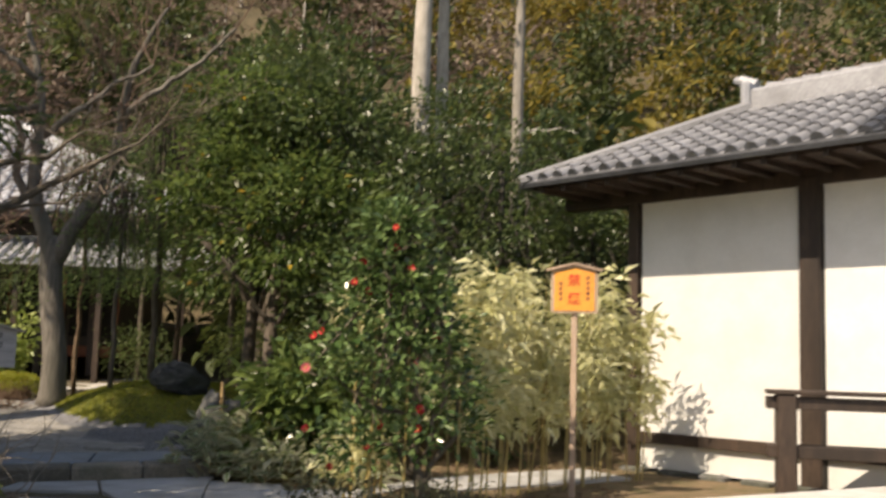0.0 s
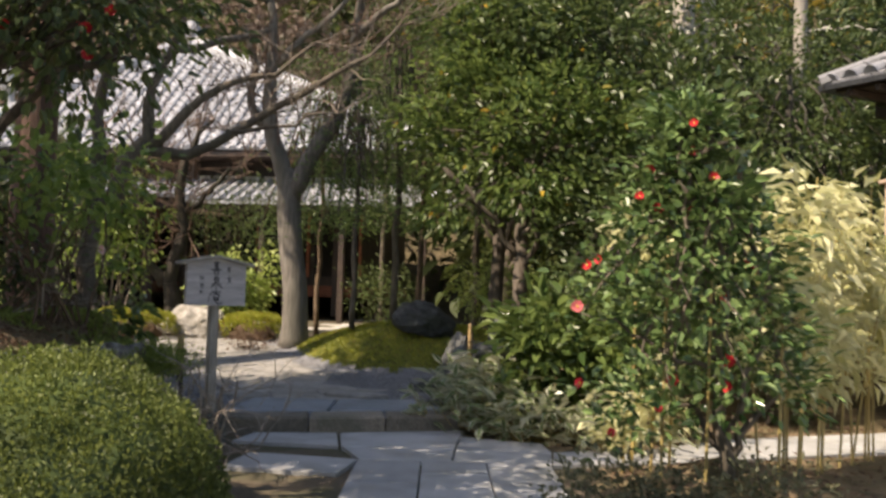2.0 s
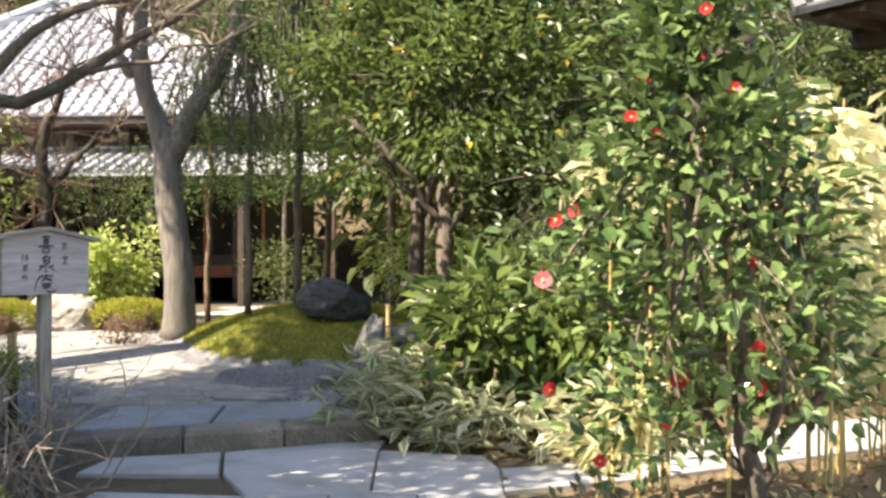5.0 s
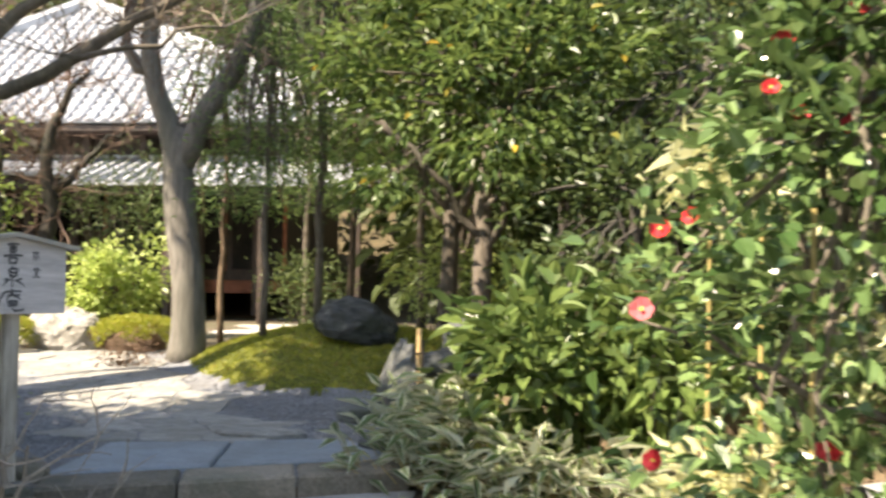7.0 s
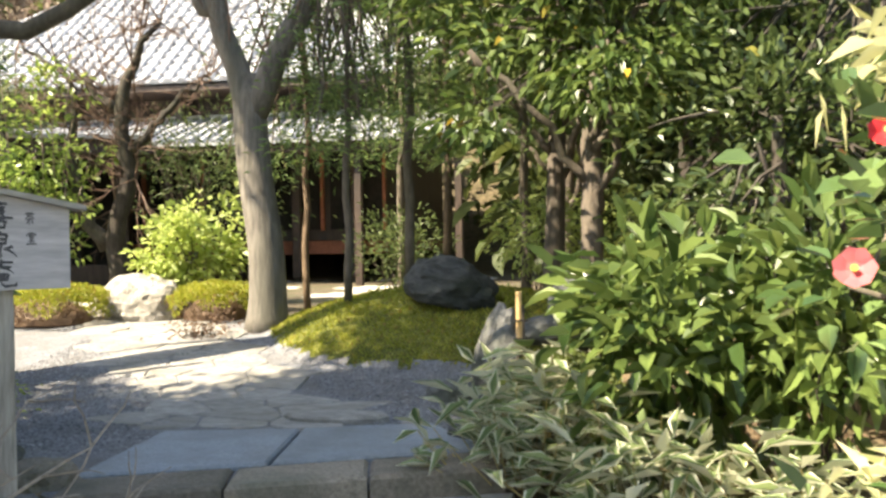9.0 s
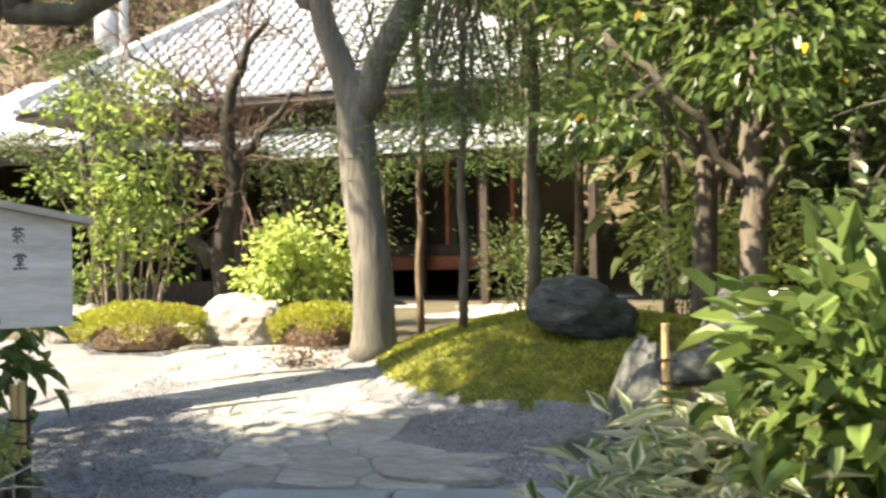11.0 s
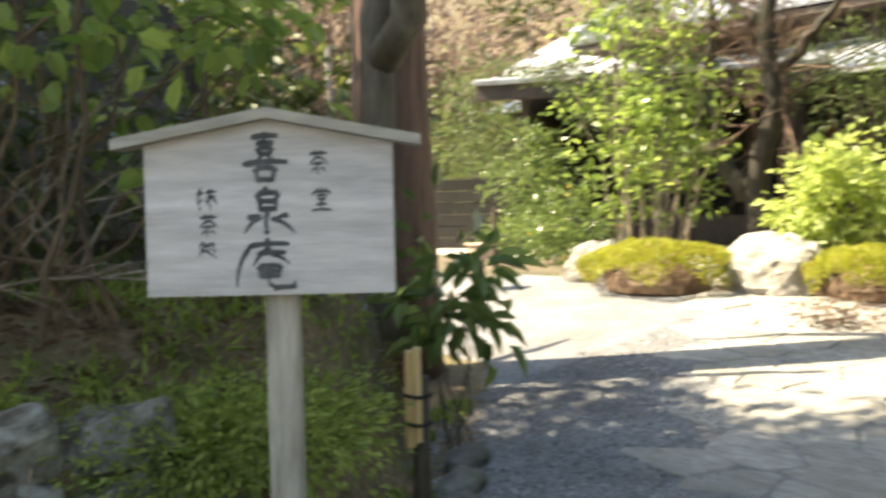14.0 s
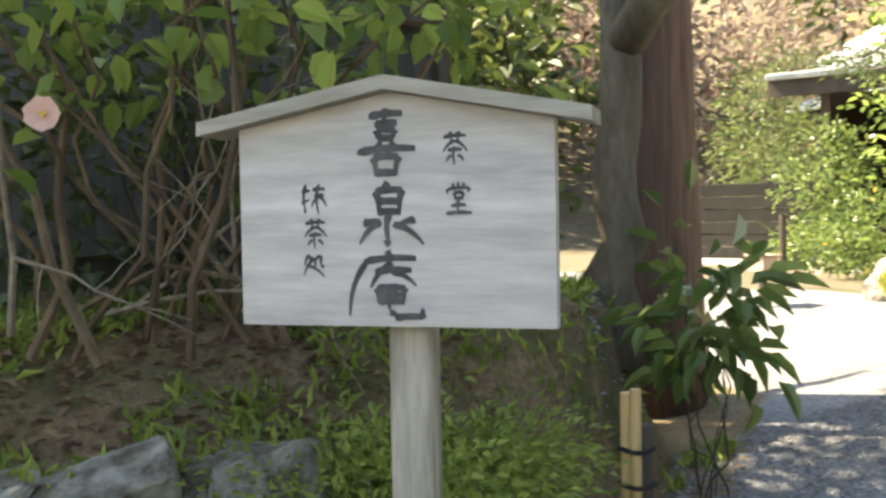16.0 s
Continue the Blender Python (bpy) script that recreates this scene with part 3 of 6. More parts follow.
# broad-leaved trees to the right of the moss
for k, (x, y, h, cz, rx, rz, n) in enumerate([(0.5, 12.3, 2.9, 3.05, 1.75, 1.45, 92), (0.1, 13.7, 3.6, 4.1, 1.5, 1.7, 74), (1.7, 13.4, 4.0, 4.4, 1.9, 1.9, 84), (0.0, 17.5, 5.0, 5.6, 2.2, 2.2, 80)]):
    r2 = np.random.RandomState(80 + k)
    lumps = lump_field((0, 0, cz), (rx, rx, rz), n, r2, 0.3, 0.3)
    grown_tree("broadleaf_tree", (x, y, ground_z(x, y) - 0.05), "evergreen broad-leaved tree with thin brown trunk", "tree",
               [(0, 0, 0, 0.125), (0.02, 0, 1.0, 0.1), (0.05, 0, 1.9, 0.095), (0.1, 0.1, h, 0.05)],
               [[(0.04, 0, 1.5, 0.045), (-0.4, -0.2, 2.1, 0.032), (-1.0, -0.3, 2.7, 0.03)], [(0.05, 0, 1.8, 0.045), (0.5, -0.2, 2.3, 0.032), (0.9, -0.2, 3.0, 0.03)], [(0.05, 0, 1.2, 0.05), (0.3, -0.3, 1.8, 0.04), (0.2, -0.5, 2.5, 0.03)]],
               lumps, L_BROAD if k < 2 else L_DARK, BROWNBARK, 52, 0.14, 0.066, 90 + k, 9, 0.19, 0.6, 0.25)

# the dark evergreen screen behind the camellia
SCREEN = [(2.7, 11.6, 2.4, 1.5, 2.1), (4.1, 12.6, 2.9, 1.7, 2.5), (3.3, 14.2, 3.6, 2.0, 2.4), (5.8, 13.2, 2.7, 1.7, 2.3), (7.4, 13.6, 2.8, 1.8, 2.4), (1.9, 10.7, 1.5, 1.05, 1.4), (5.1, 16.0, 4.0, 2.2, 2.8), (1.6, 16.8, 4.3, 2.2, 2.8), (3.6, 10.7, 1.6, 1.1, 1.5)]
for k, (x, y, cz, rx, rz) in enumerate(SCREEN):
    r2 = np.random.RandomState(120 + k)
    lumps = lump_field((0, 0, cz), (rx, rx, rz), int(50 * rx), r2, 0.5, 0.3, -0.95)
    grown_tree("evergreen_tree", (x, y, ground_z(x, y) - 0.05), "dense dark evergreen tree with small glossy leaves", "tree",
               [(0, 0, 0, 0.11), (0.03, 0, cz * 0.6, 0.09), (0, 0, cz * 1.4, 0.04)], [[(0, 0, 0.7, 0.05), (0.4, -0.3, 1.4, 0.04), (0.7, -0.4, 2.0, 0.02)]],
               lumps, L_DARK, DARKBARK, 54, 0.11, 0.055, 130 + k, 7, 0.18, 0.7, 0.15, "dark evergreen screen")
    
# tall trunks on the slope behind
for k, (x, y, r, h) in enumerate([(2.95, 14.9, 0.17, 14), (3.35, 15.3, 0.12, 13), (4.85, 15.4, 0.11, 12)]):
    r2 = np.random.RandomState(150 + k)
    lumps = np.concatenate([lump_field((0, 0, h * 0.86), (1.8, 1.8, 2.2), 40, r2, 0.2, 0.2)])
    grown_tree("tall_tree", (x, y, ground_z(x, y)), "tall tree with pale straight trunk on the slope", "tree",
               [(0, 0, 0, r * 1.2), (0, 0, h * 0.5, r), (0.1, 0, h * 0.95, r * 0.4)], [[(0, 0, 5.2, 0.03), (0.5, 0, 5.3, 0.02), (1.2, 0, 5.25, 0.01)]], lumps, L_DARK, PALEBARK, 30, 0.2, 0.08, 160 + k, 9, 0.35, 0.6)

# shade trees on the left of the path
t = grown_tree("cedar_tree", (-5.5, 10.4, ground_z(-5.5, 10.4) - 0.1), "large red-barked cedar with a ribbed straight trunk", "tree",
               [(0, 0, 0, 0.36), (0, 0, 0.5, 0.29), (0.03, 0, 3, 0.26), (0.05, 0, 8, 0.16), (0, 0, 11, 0.05)],
               [[(0, 0, 5.2, 0.07), (-1.2, -0.5, 5.6, 0.05), (-2.2, -1, 5.4, 0.02)], [(0, 0, 6, 0.07), (1.0, -0.8, 6.3, 0.04), (1.7, -1.2, 6.4, 0.02)]],
               lump_field((0, 0, 8.2), (2.3, 2.3, 3.2), 110, np.random.RandomState(3), 0.3, 0.3), L_CONIFER, REDBARK, 50, 0.16, 0.05, 7, 14, 0.3, 0.6)
CROOKED = (-4.14, 9.3, ground_z(-4.14, 9.3) - 0.05)
CROOKED_RUNS = [
    [(-4.1, 9.3, 2.2, 0.1), (-3.73, 9.28, 2.62, 0.1), (-3.44, 9.25, 2.92, 0.085), (-3.62, 9.25, 3.3, 0.065), (-3.36, 9.25, 3.8, 0.05), (-3.2, 9.2, 4.0, 0.04), (-3.0, 9.2, 4.6, 0.02)],
    [(-3.44, 9.25, 2.92, 0.07), (-3.05, 9.25, 3.42, 0.055), (-2.9, 9.25, 3.5, 0.05), (-2.45, 9.25, 3.66, 0.04), (-2.1, 9.2, 3.68, 0.03), (-1.6, 9.2, 4.1, 0.015)],
    [(-3.46, 9.25, 2.9, 0.07), (-3.1, 9.3, 2.78, 0.062), (-2.86, 9.3, 2.84, 0.06), (-2.6, 9.3, 3.15, 0.055), (-2.12, 9.3, 3.34, 0.048), (-1.86, 9.3, 3.42, 0.042), (-1.26, 9.3, 3.84, 0.028), (-0.7, 9.3, 4.3, 0.012)],
    [(-2.6, 9.3, 3.13, 0.03), (-2.2, 9.2, 3.12, 0.024), (-1.8, 9.15, 3.22, 0.018), (-1.3, 9.1, 3.3, 0.01)],
    [(-4.07, 9.3, 2.7, 0.085), (-4.12, 9.3, 3.5, 0.07), (-3.95, 9.3, 4.3, 0.045), (-4.2, 9.3, 5.2, 0.02)],
]
dark_limbs = [[(x - CROOKED[0], y - CROOKED[1], z - CROOKED[2], r) for x, y, z, r in run] for run in CROOKED_RUNS]
t = grown_tree("crooked_tree", CROOKED, "crooked dark-limbed tree beside the bank", "tree",
               [(-0.04, 0, 0, 0.16), (-0.06, 0, 0.4, 0.115), (-0.03, 0, 1.0, 0.1), (0.03, 0, 2.2 - CROOKED[2], 0.1), (0.05, 0, 2.8 - CROOKED[2], 0.08)], dark_limbs,
               lump_field((-0.3, 0, 5.0), (1.3, 1.2, 0.9), 30, np.random.RandomState(4), 0.2, 0.2), L_DARK, BROWNBARK, 40, 0.1, 0.045, 8, 10, 0.22, 0.6)
fine = []
for run in dark_limbs[:4]:
    for q in run[3:]:
        for _ in range(3):
            twigs(q[:3], rng.normal(0, 0.7, 3) + [0.2, 0, 0.3], rng.uniform(0.4, 0.8), 0.01, 2, rng, fine, 0.6, 0.1)
tagged(local("twig_mass", joined(fine), TWIG, t), kind="stuff")

# added trees, mostly out of view, placed so their crowns shade the path
for k, (x, y, cz, rx, rz) in enumerate([(-4.3, 4.5, 4.9, 2.0, 1.7), (-3.6, -1.4, 4.6, 2.3, 1.7), (-7.4, 5.7, 5.8, 2.6, 2.2), (-1.8, -6.0, 4.6, 2.3, 1.8), (-6.5, 5.3, 6.3, 2.3, 1.6), (-7.3, 8.9, 7.4, 2.3, 1.8), (-2.7, 1.5, 5.0, 1.4, 1.3)]):
    r2 = np.random.RandomState(170 + k)
    grown_tree("camellia_tree", (x, y, ground_z(x, y) - 0.05), "tall camellia-leaved tree added mostly out of view to shade the path", "tree",
               [(0, 0, 0, 0.17), (0.05, 0, 1.6, 0.14), (0, 0.1, cz, 0.07)], [[(0, 0, 1.8, 0.07), (0.8, 0.4, 2.8, 0.05), (1.4, 0.6, 3.6, 0.03)], [(0, 0, 2.2, 0.07), (-0.6, 0.3, 3.2, 0.05), (-1.0, 0.4, 4.0, 0.02)]],
               lump_field((0, 0, cz), (rx, rx, rz), int((64 if k in (2, 4, 5) else 38) * rx), r2, 0.25, 0.4), L_CAMELLIA, DARKBARK, 72, 0.16, 0.08, 180 + k, 9, 0.26, 0.6)

# the camellia that hangs over the path from the left
r2 = np.random.RandomState(201)
over = lump_field((1.15, -0.1, 3.15), (1.0, 0.9, 0.6), 60, r2, 0.1, 0.35)
grown_tree("camellia_tree", (-2.9, 4.35, ground_z(-2.9, 4.35) - 0.8), "camellia tree with red flowers hanging over the path", "tree",
           [(0, 0, 0, 0.11), (0.1, 0, 1.2, 0.09), (0.5, 0, 2.6, 0.05)], [[(0.2, 0, 1.6, 0.05), (0.8, -0.2, 2.4, 0.035), (1.6, -0.3, 2.8, 0.015)]],
           over, L_DARK, DARKBARK, 34, 0.095, 0.048, 202, 9, 0.2, 0.7)

# ---- the red camellia and its neighbours ----


def blossom(name, at, size, petal, label, facing):
    """A camellia flower: cupped petals round a tuft of stamens."""
    f = thing(name, at, label, "flower", "camellia blossoms" if petal is P_RED else "")
    m = Vector(facing).to_track_quat("Z", "Y").to_matrix()
    vs, fs = [], []
    for k in range(7):
        a = k * 2 * math.pi / 7 + (k % 2) * 0.2
        d, s = Vector((math.cos(a), math.sin(a), 0)), Vector((-math.sin(a), math.cos(a), 0))
        row = [Vector((0, 0, 0)), d * 0.32 + s * 0.3 + Vector((0, 0, 0.12)), d * 0.66 + s * 0.4 + Vector((0, 0, 0.34)), d * 0.86 + Vector((0, 0, 0.5)), d * 0.66 - s * 0.4 + Vector((0, 0, 0.34 + 0.05 * (k % 2))), d * 0.32 - s * 0.3 + Vector((0, 0, 0.12))]
        o = len(vs)
        vs += [tuple(m @ (q * size)) for q in row]
        fs += [(o, o + 1, o + 5), (o + 1, o + 2, o + 4, o + 5), (o + 2, o + 3, o + 4)]
    local("corolla", (vs, fs), petal, f)
    local("stamen_tuft", tube([tuple(m @ Vector((0, 0, 0.05 * size))), tuple(m @ Vector((0, 0, 0.38 * size)))], [0.1 * size, 0.16 * size], 7), P_YELLOW, f)


BLOOM = [(2.21, 5.26, 1.42), (2.27, 5.5, 1.01), (2.25, 5.38, 0.85), (1.8, 5.26, 0.71), (1.28, 5.5, 1.34), (1.31, 5.38, 0.84), (1.51, 5.26, 0.54), (1.92, 5.5, 0.87), (1.78, 5.38, 2.0), (1.66, 5.26, 2.07), (2.01, 5.5, 1.99), (2.14, 5.38, 2.21), (2.0, 5.26, 2.55), (2.01, 5.5, 2.39), (1.73, 5.38, 2.25), (1.41, 5.26, 1.65), (2.38, 5.5, 1.64), (1.34, 5.45, 1.62)]
CAM = (2.2, 5.62, ground_z(2.2, 5.62) - 0.03)
r2 = np.random.RandomState(11)
lumps = []
while len(lumps) < 128:
    h = r2.uniform(0.5, 2.55)
    half = 0.64 * (1 - ((h - 0.95) / 1.7) ** 2) if h > 0.95 else 0.4 + 0.38 * h / 0.95
    a, q = r2.uniform(0, 6.283), math.sqrt(r2.uniform(0.08, 1)) * max(0.16, half)
    lumps.append([math.cos(a) * q - 0.1 * (h - 0.4), math.sin(a) * q, h, math.cos(a), math.sin(a), 0.3])
for q in BLOOM:
    lumps.append([q[0] - CAM[0] + 0.04, q[1] - CAM[1] + 0.09, q[2] - CAM[2] - 0.03, 0, -0.6, 0.2])
grown_tree("camellia_bush", CAM, "camellia bush with glossy leaves and red flowers", "bush",
           [(0.1, 0, 0, 0.055), (0.08, 0, 0.25, 0.05), (0.0, 0, 0.9, 0.035), (-0.1, 0, 2.2, 0.012)],
           [[(0.09, 0, 0.12, 0.035), (0.3, 0, 0.5, 0.025), (0.5, 0.05, 1.1, 0.012)], [(0.08, 0, 0.2, 0.03), (-0.2, 0.05, 0.5, 0.02), (-0.5, 0.1, 0.9, 0.01)], [(0.05, 0, 0.3, 0.03), (0.25, -0.2, 0.8, 0.02), (0.3, -0.3, 1.6, 0.01)], [(0, 0, 0.75, 0.02), (-0.5, 0.03, 0.95, 0.012), (-0.9, 0.03, 1.1, 0.006)]],
           np.array(lumps), L_CAMELLIA, BROWNBARK, 25, 0.095, 0.06, 12, 9, 0.115, 0.75, 0.1)
for k, (dx, h) in enumerate([(-0.35, 1.5), (-0.05, 1.7), (0.4, 1.2)]):
    stake = thing("bamboo_stake", (CAM[0] + dx, CAM[1] - 0.12 + 0.07 * (k % 2), CAM[2]), "thin pale bamboo stake propping the camellia", "stake", "camellia stakes")
    local("cane", tube([(0, 0, 0), (0.01, 0, h * 0.5), (0.02, 0, h)], [0.011, 0.01, 0.009], 6), CULM, stake)

for k, q in enumerate(BLOOM):
    blossom("camellia_flower", q, 0.037 + 0.008 * ((k * 5) % 3), P_PINK if k == 4 else P_RED, "pale pink camellia flower" if k == 4 else "open red camellia flower with yellow stamens", (-0.2 + 0.3 * ((k * 3) % 5 - 2), -1, 0.35))


for k, q in enumerate([(-2.03, 4.0, 2.87), (-1.57, 4.05, 3.06), (-1.44, 4.1, 2.98), (-1.53, 4.0, 2.85), (-1.54, 4.05, 2.71), (-1.62, 4.1, 2.88), (-1.39, 4.1, 3.08)]):
    blossom("camellia_flower", q, 0.042, P_RED, "open red camellia flower with yellow stamens", (0.4, -1, -0.2))


def shrub(name, centre, radii, label, leaf, count, per, size, wide, seed, bark=DARKBARK, category="bush", spread=0.12, stems=9, hollow=0.45, group="", bite=0.3, droop=0.15, up=0.35, stem_r=0.012, foot=0.05, crook=0.03):
    """A bush of many stems from one foot."""
    r3 = np.random.RandomState(seed)
    z = ground_z(centre[0], centre[1])
    t = thing(name, (centre[0], centre[1], z), label, category, group)
    c = (0, 0, centre[2] - z)
    lumps = lump_field(c, radii, count, r3, hollow, bite, -0.9)
    lumps[:, 2] = np.maximum(lumps[:, 2], 0.04)
    st = []
    for q in lumps[:: max(1, count // stems)]:
        st.append(tube(*limb_run((r3.normal(0, foot), r3.normal(0, foot), -0.03), q[:3], stem_r * r3.uniform(0.6, 1.15), stem_r * 0.35, 8, r3.normal(0, crook), crook, seed + len(st)), 5, False))
    tagged(local("stem_mass", joined(st), bark, t), kind="stuff")
    local("foliage", crown(lumps, per, size, wide, r3, spread, 0.8, droop, up), leaf, t)
    return t


shrub("aucuba_shrub", (1.15, 9.15, 0.82), (0.78, 0.6, 0.72), "glossy aucuba shrub with large toothed green leaves", L_GLOSSY, 85, 12, 0.19, 0.085, 21, spread=0.13, droop=0.3)
shrub("aucuba_shrub", (1.85, 8.8, 0.85), (0.55, 0.5, 0.7), "glossy aucuba shrub with large toothed green leaves", L_GLOSSY, 50, 12, 0.18, 0.08, 22, spread=0.13, droop=0.3)
shrub("grey_shrub", (1.6, 5.0, 0.12), (0.5, 0.36, 0.34), "low dull grey-brown shrub under the camellia", L_GREYSHRUB, 55, 24, 0.055, 0.03, 23, spread=0.1)
shrub("grey_shrub", (2.35, 4.95, 0.16), (0.5, 0.36, 0.34), "low dull grey-green shrub under the camellia", L_GREYSHRUB, 55, 24, 0.055, 0.03, 24, spread=0.1)


def sasa(at, radii, count, seed):
    """Dwarf bamboo with white-edged blades, the blade and its margin as two meshes."""
    r3 = np.random.RandomState(seed)
    z = ground_z(at[0], at[1])
    t = thing("dwarf_bamboo", (at[0], at[1], z), "low dwarf bamboo with white-edged striped leaves", "bush", "white-edged dwarf bamboo")
    p = np.stack([r3.normal(0, radii[0] * 0.55, count), r3.normal(0, radii[1] * 0.55, count), np.abs(r3.normal(radii[2] * 0.55, radii[2] * 0.3, count))], 1)
    d = np.stack([r3.normal(0, 1, count), r3.normal(-0.3, 1, count), r3.normal(0.25, 0.35, count)], 1)
    n = r3.normal(0, 0.25, (count, 3)) + [0, 0, 1]
    L, W = r3.uniform(0.16, 0.26, count), r3.uniform(0.06, 0.085, count)
    tagged(local("leaf_margin", leaves(p, d, n, L, W, 0.25, 0.05), L_SASAEDGE, t, "pale leaf margins"), kind="stuff")
    tagged(local("leaf_blade", leaves(p + [0, 0, 0.005], d, n, L * 0.97, W * 0.5, 0.25, 0.05), L_SASA, t), kind="stuff")
    stalks = local("stem_mass", joined([tube([(q[0] * 0.6, q[1] * 0.6, 0), tuple(q)], [0.004, 0.003], 3, False) for q in p[::3]]), CULM, t)
    tagged(stalks, kind="stuff")


shrub("shade_shrub", (-4.5, 7.4, 1.75), (0.4, 1.5, 0.9), "dark leafy shrub in front of the fence", L_DARK, 75, 20, 0.11, 0.055, 74, spread=0.17, stems=20, hollow=0.1)
sasa((0.25, 8.95), (0.5, 0.4, 0.5), 260, 31)
sasa((0.95, 8.45), (0.6, 0.35, 0.4), 300, 32)
sasa((1.75, 7.95), (0.35, 0.3, 0.3), 110, 33)
sasa((0.2, 9.9), (0.35, 0.4, 0.5), 150, 34)

# the yellow-green bamboo screen
r3 = np.random.RandomState(44)
for k in range(30):
    x, y = 2.72 + 2.75 * (k / 29.0) + r3.normal(0, 0.06), 6.4 + 3.0 * (k / 29.0) ** 0.62 + r3.normal(0, 0.12)
    h = r3.uniform(1.7, 2.6) if k < 22 else r3.uniform(1.4, 2.3)
    z = ground_z(x, y)
    t = thing("garden_bamboo", (x, y, z), "slender yellow-green garden bamboo stalk with narrow leaves", "bamboo", "bamboo screen by the gate")
    lean = r3.normal(0, 0.12, 2)
    run = bent([(0, 0, -0.05, 0.011), (lean[0] * 0.4, lean[1] * 0.4, h * 0.5, 0.01), (lean[0], lean[1], h, 0.004)], 8)
    local("culm", tube(*run, 6), CULM, t)
    lm = np.array([[lean[0] * f + r3.normal(0, 0.1), lean[1] * f + r3.normal(0, 0.1), h * f, r3.normal(), r3.normal(), 0] for f in r3.uniform(0.42, 1.02, 16 if k < 9 else 9)])
    local("foliage", crown(lm, 14, 0.17, 0.0155, r3, 0.085, 0.9, 0.45, 0.1), L_BAMBOO, t)
for k, (x, y, h, low_leaf) in enumerate([(1.72, 6.62, 1.95, 0.95), (1.95, 6.6, 1.8, 0.95), (1.72, 6.5, 0.7, 0.55), (1.86, 6.46, 0.62, 0.5), (2.0, 6.5, 0.68, 0.5), (1.66, 6.62, 0.5, 0.5)]):
    z = ground_z(x, y)
    t = thing("garden_bamboo", (x, y, z), "low yellow-green bamboo growing beside the camellia", "bamboo", "bamboo beside the camellia")
    local("culm", tube(*bent([(0, 0, -0.05, 0.012), (0.01, 0, h * 0.5, 0.011), (0.02, 0, h, 0.005)], 6), 6), CULM, t)
    lm = np.array([[r3.normal(0, 0.08), r3.normal(0, 0.08), h * f, r3.normal(), r3.normal(), 0] for f in r3.uniform(low_leaf, 1.02, 7)])
    local("foliage", crown(lm, 11, 0.15, 0.015, r3, 0.07, 0.9, 0.35, 0.1), L_BAMBOO, t)

# clipped azaleas and loose bushes


def clipped(name, centre, radii, label, leaf, count, size, seed, group="", core=None, pad=False):
    """A clipped dome: dark inner twigs with small leaves all over."""
    r3 = np.random.RandomState(seed)
    z = ground_z(centre[0], centre[1])
    t = thing(name, (centre[0], centre[1], z), label, "bush", group)
    q = r3.normal(0, 1, (count, 3))
    q[:, 2] = np.abs(q[:, 2]) * 0.95
    q /= np.linalg.norm(q, axis=1, keepdims=True)
    wob = np.array([1 + 0.09 * noise.noise(Vector(v) * 2.2 + Vector((seed, 0, 0))) + 0.05 * noise.noise(Vector(v) * 6 + Vector((seed, 0, 0))) for v in q])
    wob *= r3.uniform(0.9, 1.02, count)
    p = q * wob[:, None] * radii
    d = q + r3.normal(0, 0.7, (count, 3))
    n = q + r3.normal(0, 0.5, (count, 3))
    if pad:
        # a flat-topped pad of fresh leaves over a skirt of brown twigs
        p[:, 2] = radii[2] * np.abs(q[:, 2]) ** 0.55 * wob
        foot = p[:, 2] < radii[2] * (0.36 + 0.16 * np.sin(q[:, 0] * 9 + seed) + 0.1 * np.sin(q[:, 1] * 17))
        p[foot, :2] *= (0.78 + 0.22 * p[foot, 2:3] / (radii[2] * 0.52))
        tagged(local("twig_skirt", leaves(p[foot][::2], d[foot][::2] + [0, 0, 0.8], n[foot][::2], size * 1.1, size * 0.25, 0.1), L_BROWN, t, "brown twiggy skirt"), kind="stuff")
        p, d, n, count = p[~foot], d[~foot] + [0, 0, 0.5], n[~foot], int((~foot).sum())
    local("foliage", leaves(p, d, n, size * r3.uniform(0.7, 1.3, count), size * 0.5, 0.1), leaf, t)
    bm = bmesh.new()
    bmesh.ops.create_icosphere(bm, subdivisions=3, radius=1)
    for v in bm.verts:
        k = 0.88 * (1 + 0.09 * noise.noise(v.co * 2.2 + Vector((seed, 0, 0))))
        v.co = Vector((v.co.x * radii[0], v.co.y * radii[1], max(v.co.z, -0.05) * radii[2])) * k
        if pad:
            v.co *= 0.72
    local("heart", bm, core or L_DARK, t)
    return t


clipped("clipped_azalea", (-1.95, 4.6, 0), (1.1, 1.05, 0.98), "large clipped dome of azalea with small dense leaves", L_HEDGE, 22000, 0.036, 51)
clipped("clipped_azalea", (-5.58, 13.5, 0), (0.84, 0.6, 0.44), "low clipped yellow-green azalea mound on gravel", L_DOME, 9000, 0.04, 52, "low azalea mounds", L_BROWN, True)
clipped("clipped_azalea", (-3.7, 13.85, 0), (0.56, 0.5, 0.4), "low clipped yellow-green azalea mound beside the maple", L_DOME, 6000, 0.04, 53, "low azalea mounds", L_BROWN, True)
shrub("azalea_bush", (-2.8, 7.62, 0.3), (0.62, 0.6, 0.46), "loose green azalea bush behind the sign post", L_AZALEA, 150, 60, 0.036, 0.019, 54, TWIG, spread=0.085, stems=26, hollow=0.15, stem_r=0.006)
clipped("clipped_azalea", (0.35, 10.35, 0), (0.5, 0.4, 0.42), "low dark green clump beside the standing stones", L_HEDGE, 4000, 0.04, 55)
